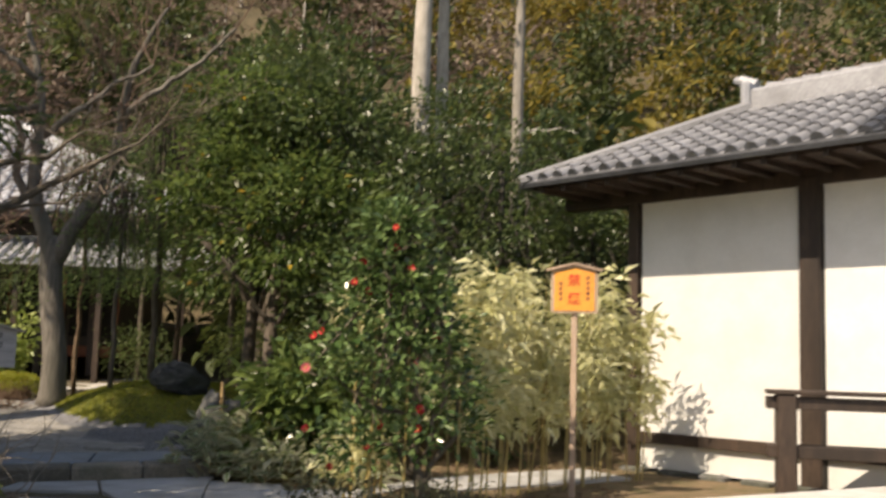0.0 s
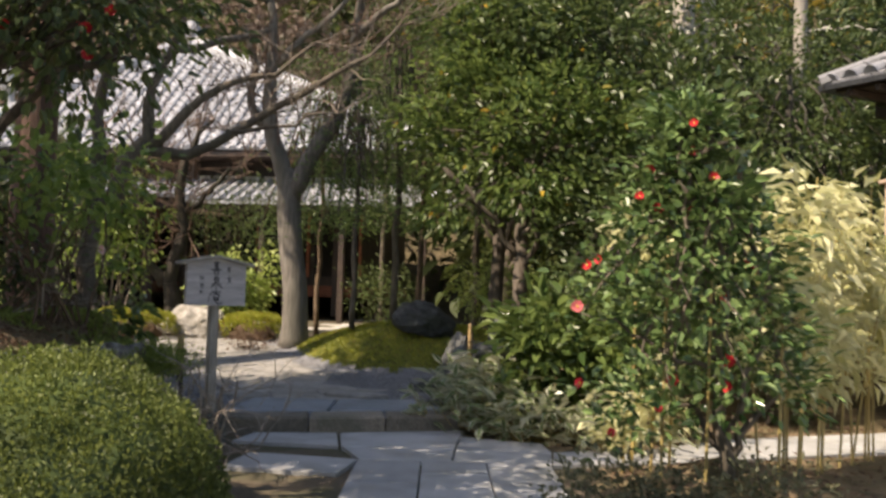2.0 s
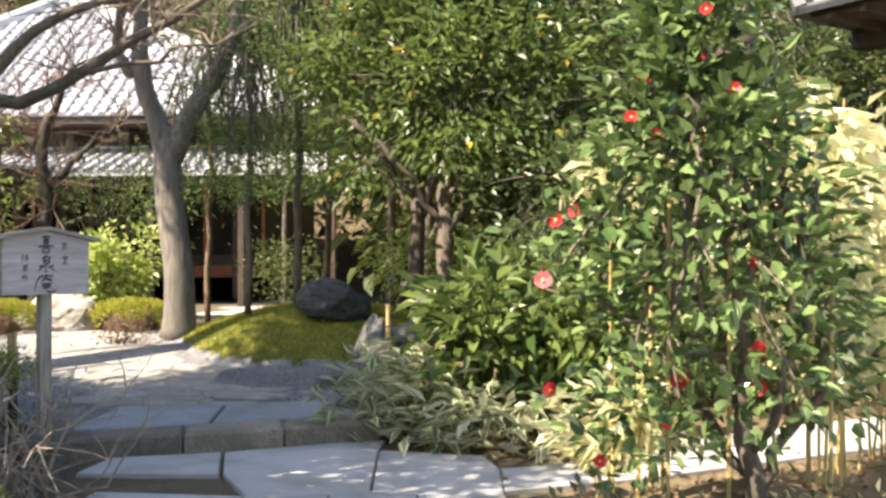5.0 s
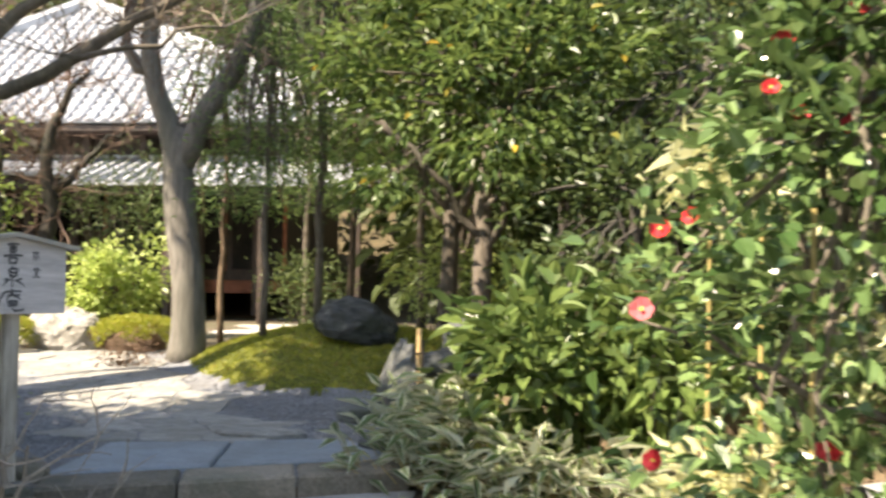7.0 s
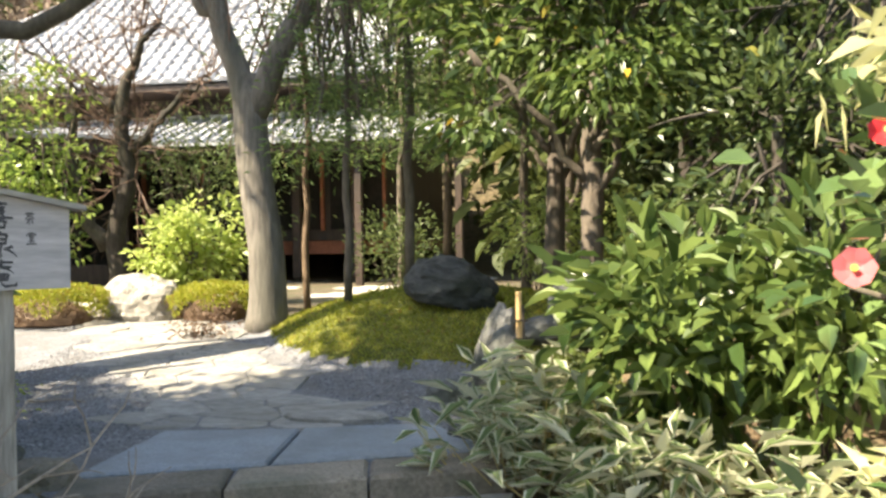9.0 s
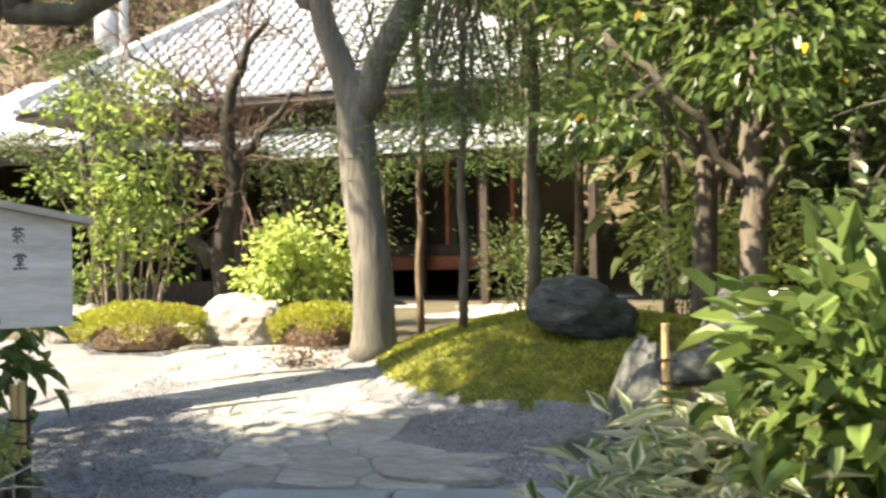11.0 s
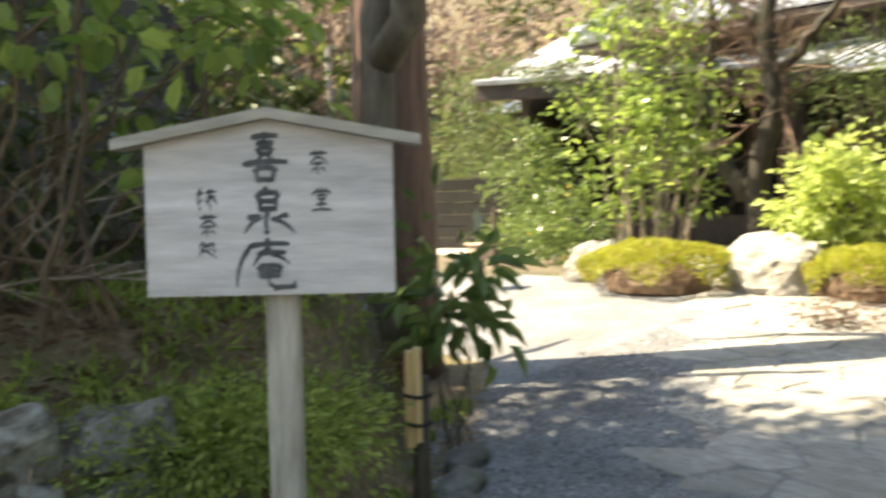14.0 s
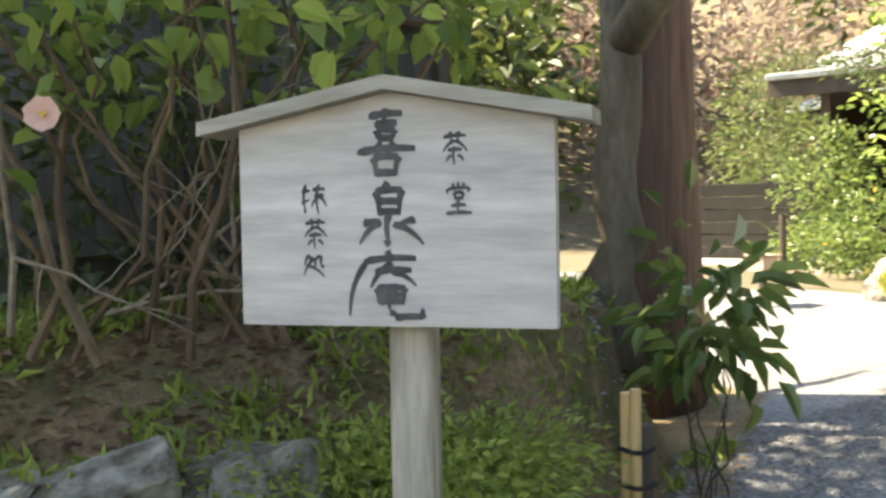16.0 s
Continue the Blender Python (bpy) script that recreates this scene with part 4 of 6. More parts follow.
shrub("bright_bush", (-4.2, 14.5, 1.5), (0.7, 0.5, 0.66), "bright yellow-green bush glowing in the sun", L_BRIGHT, 44, 34, 0.1, 0.07, 61, spread=0.11, hollow=0.2, bite=0.15)


def caned(name, at, width, height, canes, label, leaf, seed, size=0.12, wide=0.06, per=9):
    """An upright shrub: separate leaning canes, each leafed in loose tiers."""
    r3 = np.random.RandomState(seed)
    z = ground_z(at[0], at[1])
    t = thing(name, (at[0], at[1], z), label, "bush")
    tiers = []
    for k in range(canes):
        u = (k + 0.5) / canes * 2 - 1
        h = height * r3.uniform(0.6, 1.0)
        foot, top = (u * width * 0.35 + r3.normal(0, 0.05), r3.normal(0, 0.12), -0.03), (u * width + r3.normal(0, 0.08), r3.normal(0, 0.25), h)
        run = limb_run(foot, top, 0.017, 0.006, 8, 0.0, 0.03, seed + k)
        local("cane", tube(*run, 6, False), TWIG, t)
        for f in np.r_[r3.uniform(0.22, 0.55, 3), r3.uniform(0.5, 1.02, 8)]:
            q = np.array(foot) + (np.array(top) - foot) * f
            w = r3.normal(0, 1, 3)
            tiers.append([*(q + w * [0.16, 0.14, 0.04]), *(w / np.linalg.norm(w))])
    local("foliage", crown(np.array(tiers), per, size, wide, r3, 0.1, 0.6, 0.2), leaf, t)
    return t


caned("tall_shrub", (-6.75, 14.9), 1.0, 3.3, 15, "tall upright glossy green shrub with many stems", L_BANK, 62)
shrub("tall_shrub", (-4.9, 16.4, 2.3), (1.0, 0.8, 1.3), "loose light green shrub behind the plum", L_PINE, 90, 26, 0.1, 0.02, 63, TWIG, spread=0.2, stems=14, hollow=0.1)
shrub("brown_shrub", (-3.35, 12.75, 0.62), (0.3, 0.28, 0.22), "small brown-leaved shrub at the maple foot", L_BROWN, 30, 14, 0.05, 0.02, 64, spread=0.08)
shrub("round_bush", (-8.3, 15.3, 1.15), (0.6, 0.5, 0.6), "leafy green garden bush beside the gravel court", L_BROAD, 50, 22, 0.09, 0.04, 65, spread=0.15)
shrub("round_bush", (-0.2, 14.9, 1.55), (0.5, 0.5, 0.5), "light yellow-green bush behind the dark rock", L_BRIGHT, 40, 18, 0.09, 0.04, 66, spread=0.14)
shrub("round_bush", (0.6, 15.2, 1.5), (0.6, 0.5, 0.6), "light yellow-green bush under the trees", L_BRIGHT, 45, 18, 0.09, 0.04, 67, spread=0.14)
shrub("round_bush", (-2.2, 16.6, 1.2), (0.7, 0.6, 0.7), "soft green bush in front of the tea house", L_PINE, 55, 24, 0.08, 0.03, 68, spread=0.16)
for k, (x, y, cz) in enumerate([(-8.6, 16.6, 2.2), (-9.4, 18.4, 3.2)]):
    r4 = np.random.RandomState(190 + k)
    lm = np.concatenate([lump_field((r4.normal(0, 0.5), r4.normal(0, 0.3), cz - 0.7 + 0.55 * j), (0.75, 0.6, 0.2), 16, r4, 0.0, 0.5) for j in range(4)])
    grown_tree("pine_tree", (x, y, ground_z(x, y)), "trained garden pine with layered cloud-like needles", "tree", [(0, 0, 0, 0.1), (0.2, 0, cz * 0.5, 0.08), (-0.1, 0, cz * 1.2, 0.04)],
               [[(0.1, 0, cz * 0.5, 0.04), (0.5, 0, cz * 0.7, 0.03), (0.8, 0, cz * 0.75, 0.02)]], lm, L_PINE, DARKBARK, 60, 0.1, 0.012, 195 + k, 8, 0.16, 0.4)

# bare twig bush in front of the sign post
tw = thing("bare_bush", (-1.62, 6.45, ground_z(-1.62, 6.45)), "leafless bush of pale crooked twigs", "bush")
fine = []
r5 = np.random.RandomState(71)
for k in range(15):
    twigs((r5.normal(0, 0.16), r5.normal(0, 0.1), -0.02), r5.normal(0, 0.65, 3) + [0, 0, 0.75], r5.uniform(0.5, 0.85), 0.017, 2, r5, fine, 0.85, 0.03)
tagged(local("twig_mass", joined(fine), PALETWIG, tw), kind="stuff")

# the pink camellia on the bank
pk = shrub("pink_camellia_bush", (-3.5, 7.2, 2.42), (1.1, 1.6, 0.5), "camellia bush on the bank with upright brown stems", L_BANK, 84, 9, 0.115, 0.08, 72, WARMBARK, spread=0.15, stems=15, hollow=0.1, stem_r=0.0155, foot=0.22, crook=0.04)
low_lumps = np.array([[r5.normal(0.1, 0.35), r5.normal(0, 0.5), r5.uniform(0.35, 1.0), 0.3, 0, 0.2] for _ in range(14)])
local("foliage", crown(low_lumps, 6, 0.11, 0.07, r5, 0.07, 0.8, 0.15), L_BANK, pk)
blossom("pale_camellia_flower", (-2.78, 6.795, 1.69), 0.052, P_PALE, "single pale pink camellia flower on the bank", (1, -0.3, 0.1))
fine = []
for k in range(5):
    twigs((r5.normal(0, 0.12), r5.normal(0, 0.2), 0.05), r5.normal(0, 0.45, 3) + [0.15, 0, 0.7], r5.uniform(0.6, 1.0), 0.011, 2, r5, fine, 0.8, 0.0)
tagged(local("twig_mass", joined(fine), TWIG, pk), kind="stuff")
shrub("leafy_shrub", (-3.78, 9.5, 0.98), (0.24, 0.24, 0.36), "drooping glossy-leaved shrub beside the cedar", L_GLOSSY, 17, 8, 0.16, 0.07, 73, spread=0.1, droop=0.45, stems=5, stem_r=0.006)
shrub("garden_bush", (-10.7, 17.0, 1.75), (0.75, 0.6, 0.85), "light green leafy bush in front of the tea stall", L_GLOSSY, 60, 24, 0.1, 0.06, 75, spread=0.15)
shrub("garden_bush", (-10.2, 16.3, 0.85), (0.8, 0.6, 0.5), "light green leafy bush in front of the tea stall", L_GLOSSY, 50, 24, 0.1, 0.06, 76, spread=0.15)
shrub("garden_bush", (-13.4, 18.2, 2.2), (0.9, 0.7, 1.3), "soft green bush beside the tea stall", L_PINE, 60, 22, 0.12, 0.04, 77, spread=0.2)
shrub("garden_bush", (-14.6, 19.5, 3.0), (1.2, 0.8, 1.8), "soft green bush behind the tea stall", L_PINE, 70, 26, 0.16, 0.04, 78, spread=0.25)

# ---- signs ----


def lettering(text, size, material, parent, at, name="character", label="", stretch=1.0, heavy=0.0):
    """Flat raised characters in the built-in font, standing in the parent's x-z plane."""
    cu = bpy.data.curves.new("lettering", "FONT")
    cu.body, cu.size, cu.extrude, cu.align_x, cu.align_y, cu.offset = text, size, 0.0012, "CENTER", "CENTER", heavy
    cu.resolution_u = 2
    tmp = bpy.data.objects.new("lettering", cu)
    scene.collection.objects.link(tmp)
    dg = bpy.context.evaluated_depsgraph_get()
    me = bpy.data.meshes.new_from_object(tmp.evaluated_get(dg))
    bpy.data.objects.remove(tmp)
    me.materials.clear()
    me.materials.append(material)
    ob = new(name, me)
    ob.parent = parent
    ob.matrix_basis = pose(*at, 90, 0, 0) @ Matrix.Diagonal((stretch, 1, 1, 1))
    return tagged(ob, label)


def gable_board(w, h_side, h_mid, thick):
    """A board with a low gabled top; its foot at z = 0."""
    vs = [(-w / 2, -thick / 2, 0), (w / 2, -thick / 2, 0), (w / 2, -thick / 2, h_side), (0, -thick / 2, h_mid), (-w / 2, -thick / 2, h_side)]
    vs += [(x, thick / 2, z) for x, _, z in vs]
    fs = [(0, 1, 2, 3, 4), (9, 8, 7, 6, 5)] + [(i, i + 5, (i + 1) % 5 + 5, (i + 1) % 5) for i in range(5)]
    return vs, fs


def roof_board(w, rise, deep, thick, side, over):
    """One sloping cover board of a sign's little roof; side is -1 or 1."""
    a, b = Vector((0, 0, 0)), Vector((side * (w / 2 + over), 0, -rise * (w / 2 + over) / (w / 2)))
    up = Vector((0, 0, thick))
    vs = [a + Vector((0, y, 0)) + u for y in (-deep / 2, deep / 2) for u in (Vector(), up)] + [b + Vector((0, y, 0)) + u for y in (-deep / 2, deep / 2) for u in (Vector(), up)]
    fs = [(0, 1, 3, 2), (4, 6, 7, 5), (0, 4, 5, 1), (2, 3, 7, 6), (1, 5, 7, 3), (0, 2, 6, 4)]
    return [tuple(v) for v in vs], fs


SIGN = (-1.965, 7.385)
sz = 0.28
sign = thing("wooden_sign", (*SIGN, sz), "weathered wooden notice board with black brushed characters and gabled top", "sign", rz=51.2)
local("post", box(0.082, 0.07, 0.99, 0.006, (0.018, 0.03, -0.03)), GREYWOOD, sign)
board = local("board", gable_board(0.605, 0.37, 0.428, 0.035), BOARDWOOD, sign, "silvered plank board", at=pose(0, -0.025, 0.955))
for s in (-1, 1):
    local("roof_board", roof_board(0.605, 0.058, 0.12, 0.026, s, 0.07), ROOFWOOD, sign, "grey cover board", at=pose(0, -0.02, 0.955 + 0.43))


def brushed(strokes, w, h, at, parent, weight=0.012):
    """One character drawn with a loaded brush: each stroke swells at its start and thins out."""
    char = None
    for k, (x0, z0, x1, z1) in enumerate(strokes):
        vs, fs = [], []
        a1, b1 = Vector(((x0 - 0.5) * w, (z0 - 0.5) * h)), Vector(((x1 - 0.5) * w, (z1 - 0.5) * h))
        d1 = b1 - a1
        n1 = Vector((-d1.y, d1.x)).normalized()
        bow = d1.length * (0.09 if d1.y < -0.3 * abs(d1.x) else 0.035) * (1 if d1.x > 0 else -1)
        for i in range(9):
            f = i / 8
            c = a1.lerp(b1, f) + n1 * bow * math.sin(math.pi * f)
            half = weight * 0.5 * (0.55 + 0.75 * math.sin(math.pi * min(1, f * 2.2 + 0.18)) ** 2 * (1 - f) + 0.45 * math.sin(math.pi * f) + 0.35 * f * (1 if d1.x > 0 and abs(d1.y) < 0.3 * d1.x else -0.6))
            half *= 1 + 0.12 * noise.noise(Vector((i * 0.9, k * 3.3, w * 40)))
            for sgn in (1, -1):
                q = c + n1 * half * sgn
                vs.append((q.x, -0.0006 - 0.00012 * k, q.y))
            if i:
                fs.append((2 * i - 2, 2 * i - 1, 2 * i + 1, 2 * i))
        if char is None:
            char = local("character", (vs, fs), INKMAT, parent, "black brushed character", at=pose(at[0], -0.0425, at[1] + 0.955))
        else:
            local("stroke", (vs, fs), INKMAT, char)
    return char


CHAR_JOY = [(.24, .89, .76, .92), (.5, 1, .5, .77), (.33, .77, .68, .79), (.35, .69, .38, .56), (.36, .69, .65, .69), (.65, .69, .61, .56), (.38, .57, .62, .57), (.38, .52, .43, .43), (.63, .52, .56, .43), (.06, .38, .95, .42), (.3, .3, .33, .04), (.3, .3, .7, .31), (.7, .31, .66, .05), (.33, .08, .66, .08)]
CHAR_SPRING = [(.5, 1, .4, .88), (.3, .86, .34, .5), (.3, .86, .7, .88), (.7, .88, .66, .52), (.32, .7, .68, .7), (.33, .54, .67, .54), (.5, .52, .5, .03), (.5, .03, .42, .1), (.12, .37, .38, .39), (.38, .39, .06, .05), (.88, .42, .6, .3), (.56, .36, 1, .04)]
CHAR_HUT = [(.5, 1, .55, .9), (.2, .85, .88, .89), (.24, .86, .0, .06), (.34, .7, .82, .72), (.57, .83, .28, .47), (.57, .7, .88, .5), (.36, .46, .38, .25), (.36, .46, .74, .47), (.74, .47, .71, .26), (.38, .36, .72, .37), (.38, .27, .72, .27), (.55, .5, .54, .12), (.54, .12, .64, .04), (.6, .04, .96, .06), (.95, .05, .96, .18)]
brushed(CHAR_JOY, 0.125, 0.128, (-0.008, 0.335), sign)
brushed(CHAR_SPRING, 0.132, 0.118, (-0.004, 0.205), sign)
brushed(CHAR_HUT, 0.148, 0.128, (-0.01, 0.075), sign, 0.011)
CHAR_TEA = [(.1, .84, .9, .87), (.34, 1, .36, .72), (.66, 1, .62, .72), (.5, .74, .08, .38), (.5, .74, .95, .4), (.25, .44, .76, .46), (.5, .56, .5, .0), (.38, .3, .2, .1), (.62, .3, .82, .12)]
CHAR_HALL = [(.5, 1, .5, .84), (.28, .96, .34, .86), (.72, .97, .64, .86), (.12, .8, .1, .66), (.12, .8, .9, .82), (.9, .82, .84, .68), (.34, .68, .36, .48), (.34, .68, .68, .68), (.68, .68, .65, .48), (.36, .5, .65, .5), (.24, .28, .76, .3), (.5, .46, .5, .06), (.04, .04, .96, .06)]
CHAR_POWDER = [(.04, .76, .36, .79), (.2, 1, .2, .06), (.2, .06, .1, .14), (.04, .36, .36, .5), (.46, .82, .94, .84), (.52, .62, .9, .63), (.7, 1, .7, .0), (.68, .6, .42, .24), (.72, .6, 1, .26)]
CHAR_PLACE = [(.3, .96, .1, .5), (.28, .78, .5, .8), (.5, .8, .06, .1), (.26, .5, .96, .04), (.62, .86, .58, .4), (.62, .86, .84, .87), (.84, .87, .84, .46), (.84, .44, .98, .5)]
brushed(CHAR_TEA, 0.052, 0.06, (0.122, 0.322), sign, 0.0062)
brushed(CHAR_HALL, 0.052, 0.058, (0.128, 0.232), sign, 0.0058)
brushed(CHAR_POWDER, 0.052, 0.056, (-0.152, 0.236), sign, 0.006)
brushed(CHAR_TEA, 0.05, 0.056, (-0.15, 0.172), sign, 0.006)
brushed(CHAR_PLACE, 0.046, 0.046, (-0.154, 0.112), sign, 0.0058)
ft = box(0.3, 0.26, 0.34, 0.03, (0, 0, -0.3), 0.03)
part("foot_stone", ft, GREYROCK, None)
ob = bpy.data.objects["foot_stone"]
ob.matrix_world = pose(SIGN[0] + 0.02, SIGN[1] - 0.06, 0.26, 0, 0, 20)
tagged(ob, "rough grey stone block at the sign's foot", "stone")


def tied_stake(at, h, label, double=True):
    """A dark old stake with a fresh bamboo piece lashed to it by two black cords."""
    t = thing("fence_stake", at, label, "stake", "tied fence stakes")
    local("stake", tube([(0, 0.03, -0.05), (0.004, 0.03, h - 0.1)], [0.036, 0.032], 10), OLDSTAKE, t, smooth=True)
    local("bamboo", tube([(0, -0.018, h * 0.52), (0, -0.018, h - 0.04), (0, -0.018, h)], [0.021, 0.021, 0.021], 10), FRESHBAMBOO, t, "fresh cut pale bamboo")
    if double:
        local("bamboo", tube([(0.034, -0.012, h * 0.55), (0.034, -0.012, h + 0.015)], [0.017, 0.017], 10), FRESHBAMBOO, t, "fresh cut pale bamboo")
    for z in (h * 0.64, h * 0.78):
        ring = [(0.012 + 0.05 * math.cos(a), 0.006 + 0.052 * math.sin(a), z + 0.003 * math.sin(3 * a)) for a in np.linspace(0, 2 * math.pi, 17)]
        local("cord", tube(ring, [0.007] * 17, 6, False), CORD, t)
        local("cord_end", tube([(0.05, -0.04, z), (0.085, -0.06, z + 0.008)], [0.005, 0.004], 5), CORD, t)


tied_stake((-2.66, 8.36, 0.17), 0.74, "old stake with fresh bamboo lashed on by black cord")
tied_stake((0.06, 10.5, ground_z(0.06, 10.5) - 0.1), 0.95, "old stake with pale bamboo lashed on beside standing stones", False)

OS = (4.06, 7.35)
os_z = ground_z(*OS) + 0.04
osign = thing("orange_sign", (*OS, os_z), "small orange notice board with red characters on a thin post", "sign", rz=-18)
local("post", box(0.062, 0.05, 1.98, 0.004, (0, 0.03, 0)), FRAMEWOOD, osign)
ob2 = local("board", gable_board(0.5, 0.46, 0.52, 0.025), FRAMEWOOD, osign, "pinkish wooden board", at=pose(0, -0.01, 1.94))
local("panel", gable_board(0.43, 0.41, 0.465, 0.006), ORANGE, ob2, "orange painted panel", at=pose(0, -0.0165, 0.025))
for s in (-1, 1):
    local("roof_board", roof_board(0.5, 0.06, 0.1, 0.024, s, 0.05), FRAMEWOOD, osign, "wooden cover board", at=pose(0, -0.01, 1.94 + 0.521))
lettering("禁", 0.14, REDPAINT, ob2, (0.0, -0.021, 0.345), label="red character", heavy=0.002)
lettering("煙", 0.14, REDPAINT, ob2, (0.0, -0.021, 0.145), label="red character", heavy=0.002)
for x, n, z0 in [(0.145, 5, 0.36), (-0.145, 4, 0.3)]:
    for k in range(n):
        local("small_mark", box(0.034, 0.003, 0.034, 0.0, (x, -0.021, z0 - 0.055 * k)), REDBROWN, ob2)

# ---- the gate ----


GA, GB = (5.8, 10.55), (7.3, 8.58)
gl = math.hypot(GB[0] - GA[0], GB[1] - GA[1])
gang = math.degrees(math.atan2(GB[1] - GA[1], GB[0] - GA[0]))
gz = 0.0
gate = thing("temple_gate", (*GA, gz), "white-plastered gate house with dark timber posts and tiled roof", "building", rz=gang)
# along x from the far corner to the main post, y is to the inside
E0, E1 = 0.42, 3.72
local("plaster_panel", box(gl - 0.12, 0.12, E1 - E0 - 0.1, 0.0, (gl / 2, 0, E0 + 0.1)), PLASTER, gate, "white plaster wall panel")
local("plaster_panel", box(3.0, 0.12, E1 - E0 - 0.1, 0.0, (gl + 1.75, 0.0, E0 + 0.1)), PLASTER, gate, "white plaster wall panel")
local("plaster_panel", box(0.12, 3.6, E1 - E0 - 0.1, 0.0, (-0.02, 1.95, E0 + 0.1)), PLASTER, gate, "white plaster side wall")
local("base_panel", box(gl - 0.1, 0.1, E0 - 0.05, 0.0, (gl / 2, 0.01, 0.05)), PLASTER, gate, "pale plaster base below the sill")
local("base_panel", box(3.0, 0.1, E0 - 0.05, 0.0, (gl + 1.75, 0.01, 0.05)), PLASTER, gate, "pale plaster base below the sill")
local("corner_post", box(0.17, 0.18, E1, 0.01, (-0.07, -0.02, 0)), DARKWOOD, gate)
local("main_post", box(0.27, 0.28, E1 + 0.1, 0.012, (gl + 0.1, -0.03, 0)), DARKWOOD, gate)
local("sill_beam", box(gl, 0.19, 0.15, 0.008, (gl / 2, -0.02, E0 - 0.03)), DARKWOOD, gate)
local("sill_beam", box(3.2, 0.19, 0.15, 0.008, (gl + 1.85, -0.02, E0 - 0.03)), DARKWOOD, gate)
local("top_beam", box(gl + 6.2, 0.24, 0.2, 0.01, (gl / 2 + 1.8, -0.02, E1)), DARKWOOD, gate)
local("eave_board", box(gl + 7.4, 0.95, 0.05, 0.0, (gl / 2 + 2.5, -0.5, E1 + 0.2)), DARKWOOD, gate, "dark boarded eave")
for k in range(21):
    local("rafter", box(0.07, 1.15, 0.08, 0.004, (-0.95 + 0.38 * k, -0.5, E1 + 0.12)), DARKWOOD, gate)
for k in range(5):
    local("stone_foot", box(0.4, 0.4, 0.1, 0.02, (gl * k / 4, -0.02, -0.04), 0.01), GREYROCK, gate)
# the tiled slope: ribs of round tiles over flat ones, rising to a ridge inside
run_len, rise = 2.1, 1.05
slope = math.atan2(rise, run_len)


def tile_field(n_cols, n_rows, pitch, row, r):
    """Round cover tiles in stepped rows with flat pans between; x along the eave, y up the slope."""
    ve, fa = [], []
    for c in range(n_cols):
        for w in range(n_rows):
            x, y, z = c * pitch, w * row, 0.0
            o = len(ve)
            for yy, lift, rr in ((y, 0.02, r), (y + row, 0.0, r * 0.9)):
                for k in range(6):
                    a = math.pi * k / 5
                    ve.append((x + rr * math.cos(a), yy, z + lift + rr * math.sin(a)))
            for k in range(5):
                fa.append((o + k, o + k + 1, o + k + 7, o + k + 6))
            fa.append(tuple(range(o, o + 6)))
            o = len(ve)
            ve += [(x, y, 0.03), (x + pitch, y, 0.03), (x + pitch, y + row, 0.0), (x, y + row, 0.0), (x, y, 0.0), (x + pitch, y, 0.0)]
            fa += [(o, o + 1, o + 2, o + 3), (o + 4, o + 5, o + 1, o)]
    return ve, fa


def one_tile(length, r):
    """A round cover tile with a disc at its lower end."""
    ve, fa = [], []
    for yy, rr, lift in ((0, r * 1.08, 0.0), (0.05, r, 0.0), (length, r * 0.9, -0.012)):
        for k in range(7):
            a = math.pi * k / 6
            ve.append((rr * math.cos(a), yy, lift + rr * math.sin(a)))
    for j in range(2):
        for k in range(6):
            fa.append((j * 7 + k, j * 7 + k + 1, j * 7 + k + 8, j * 7 + k + 7))
    fa.append(tuple(range(7)))
    return ve, fa


SL = math.hypot(run_len, rise)
slab_face = [(-1.3, -0.1), (gl + 6.3, -0.1), (gl + 6.3, SL), (1.15, SL)]
roof = local("roof", ([(x, y, z) for z in (-0.03, 0.03) for x, y in slab_face], [(3, 2, 1, 0), (4, 5, 6, 7)] + [(i, (i + 1) % 4, (i + 1) % 4 + 4, i + 4) for i in range(4)]), SHADETILE, gate, "grey tiled roof slope", at=Matrix.Translation((0, -1.08, E1 + 0.28)) @ Matrix.Rotation(slope, 4, "X"))
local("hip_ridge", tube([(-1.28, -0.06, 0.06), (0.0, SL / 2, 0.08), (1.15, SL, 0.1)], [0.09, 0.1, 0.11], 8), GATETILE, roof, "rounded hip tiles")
local("hip_slope", ([(-1.3, -1.16, E1 + 0.27), (-1.3, 3.2, E1 + 0.27), (1.15, run_len - 1.08, E1 + 0.28 + rise), (-1.3, -1.16, E1 + 0.2), (-1.3, 3.2, E1 + 0.2)], [(0, 2, 1), (0, 1, 4, 3), (0, 3, 2), (1, 2, 4), (3, 4, 2)]), SHADETILE, gate, "tiled end slope in the shade-darkened tile colour")
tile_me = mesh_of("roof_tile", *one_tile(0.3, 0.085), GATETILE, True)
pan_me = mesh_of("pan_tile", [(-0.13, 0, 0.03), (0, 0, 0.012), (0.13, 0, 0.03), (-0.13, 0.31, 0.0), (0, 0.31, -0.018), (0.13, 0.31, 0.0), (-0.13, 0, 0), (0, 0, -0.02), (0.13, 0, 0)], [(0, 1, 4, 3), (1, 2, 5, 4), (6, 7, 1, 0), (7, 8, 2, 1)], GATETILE)
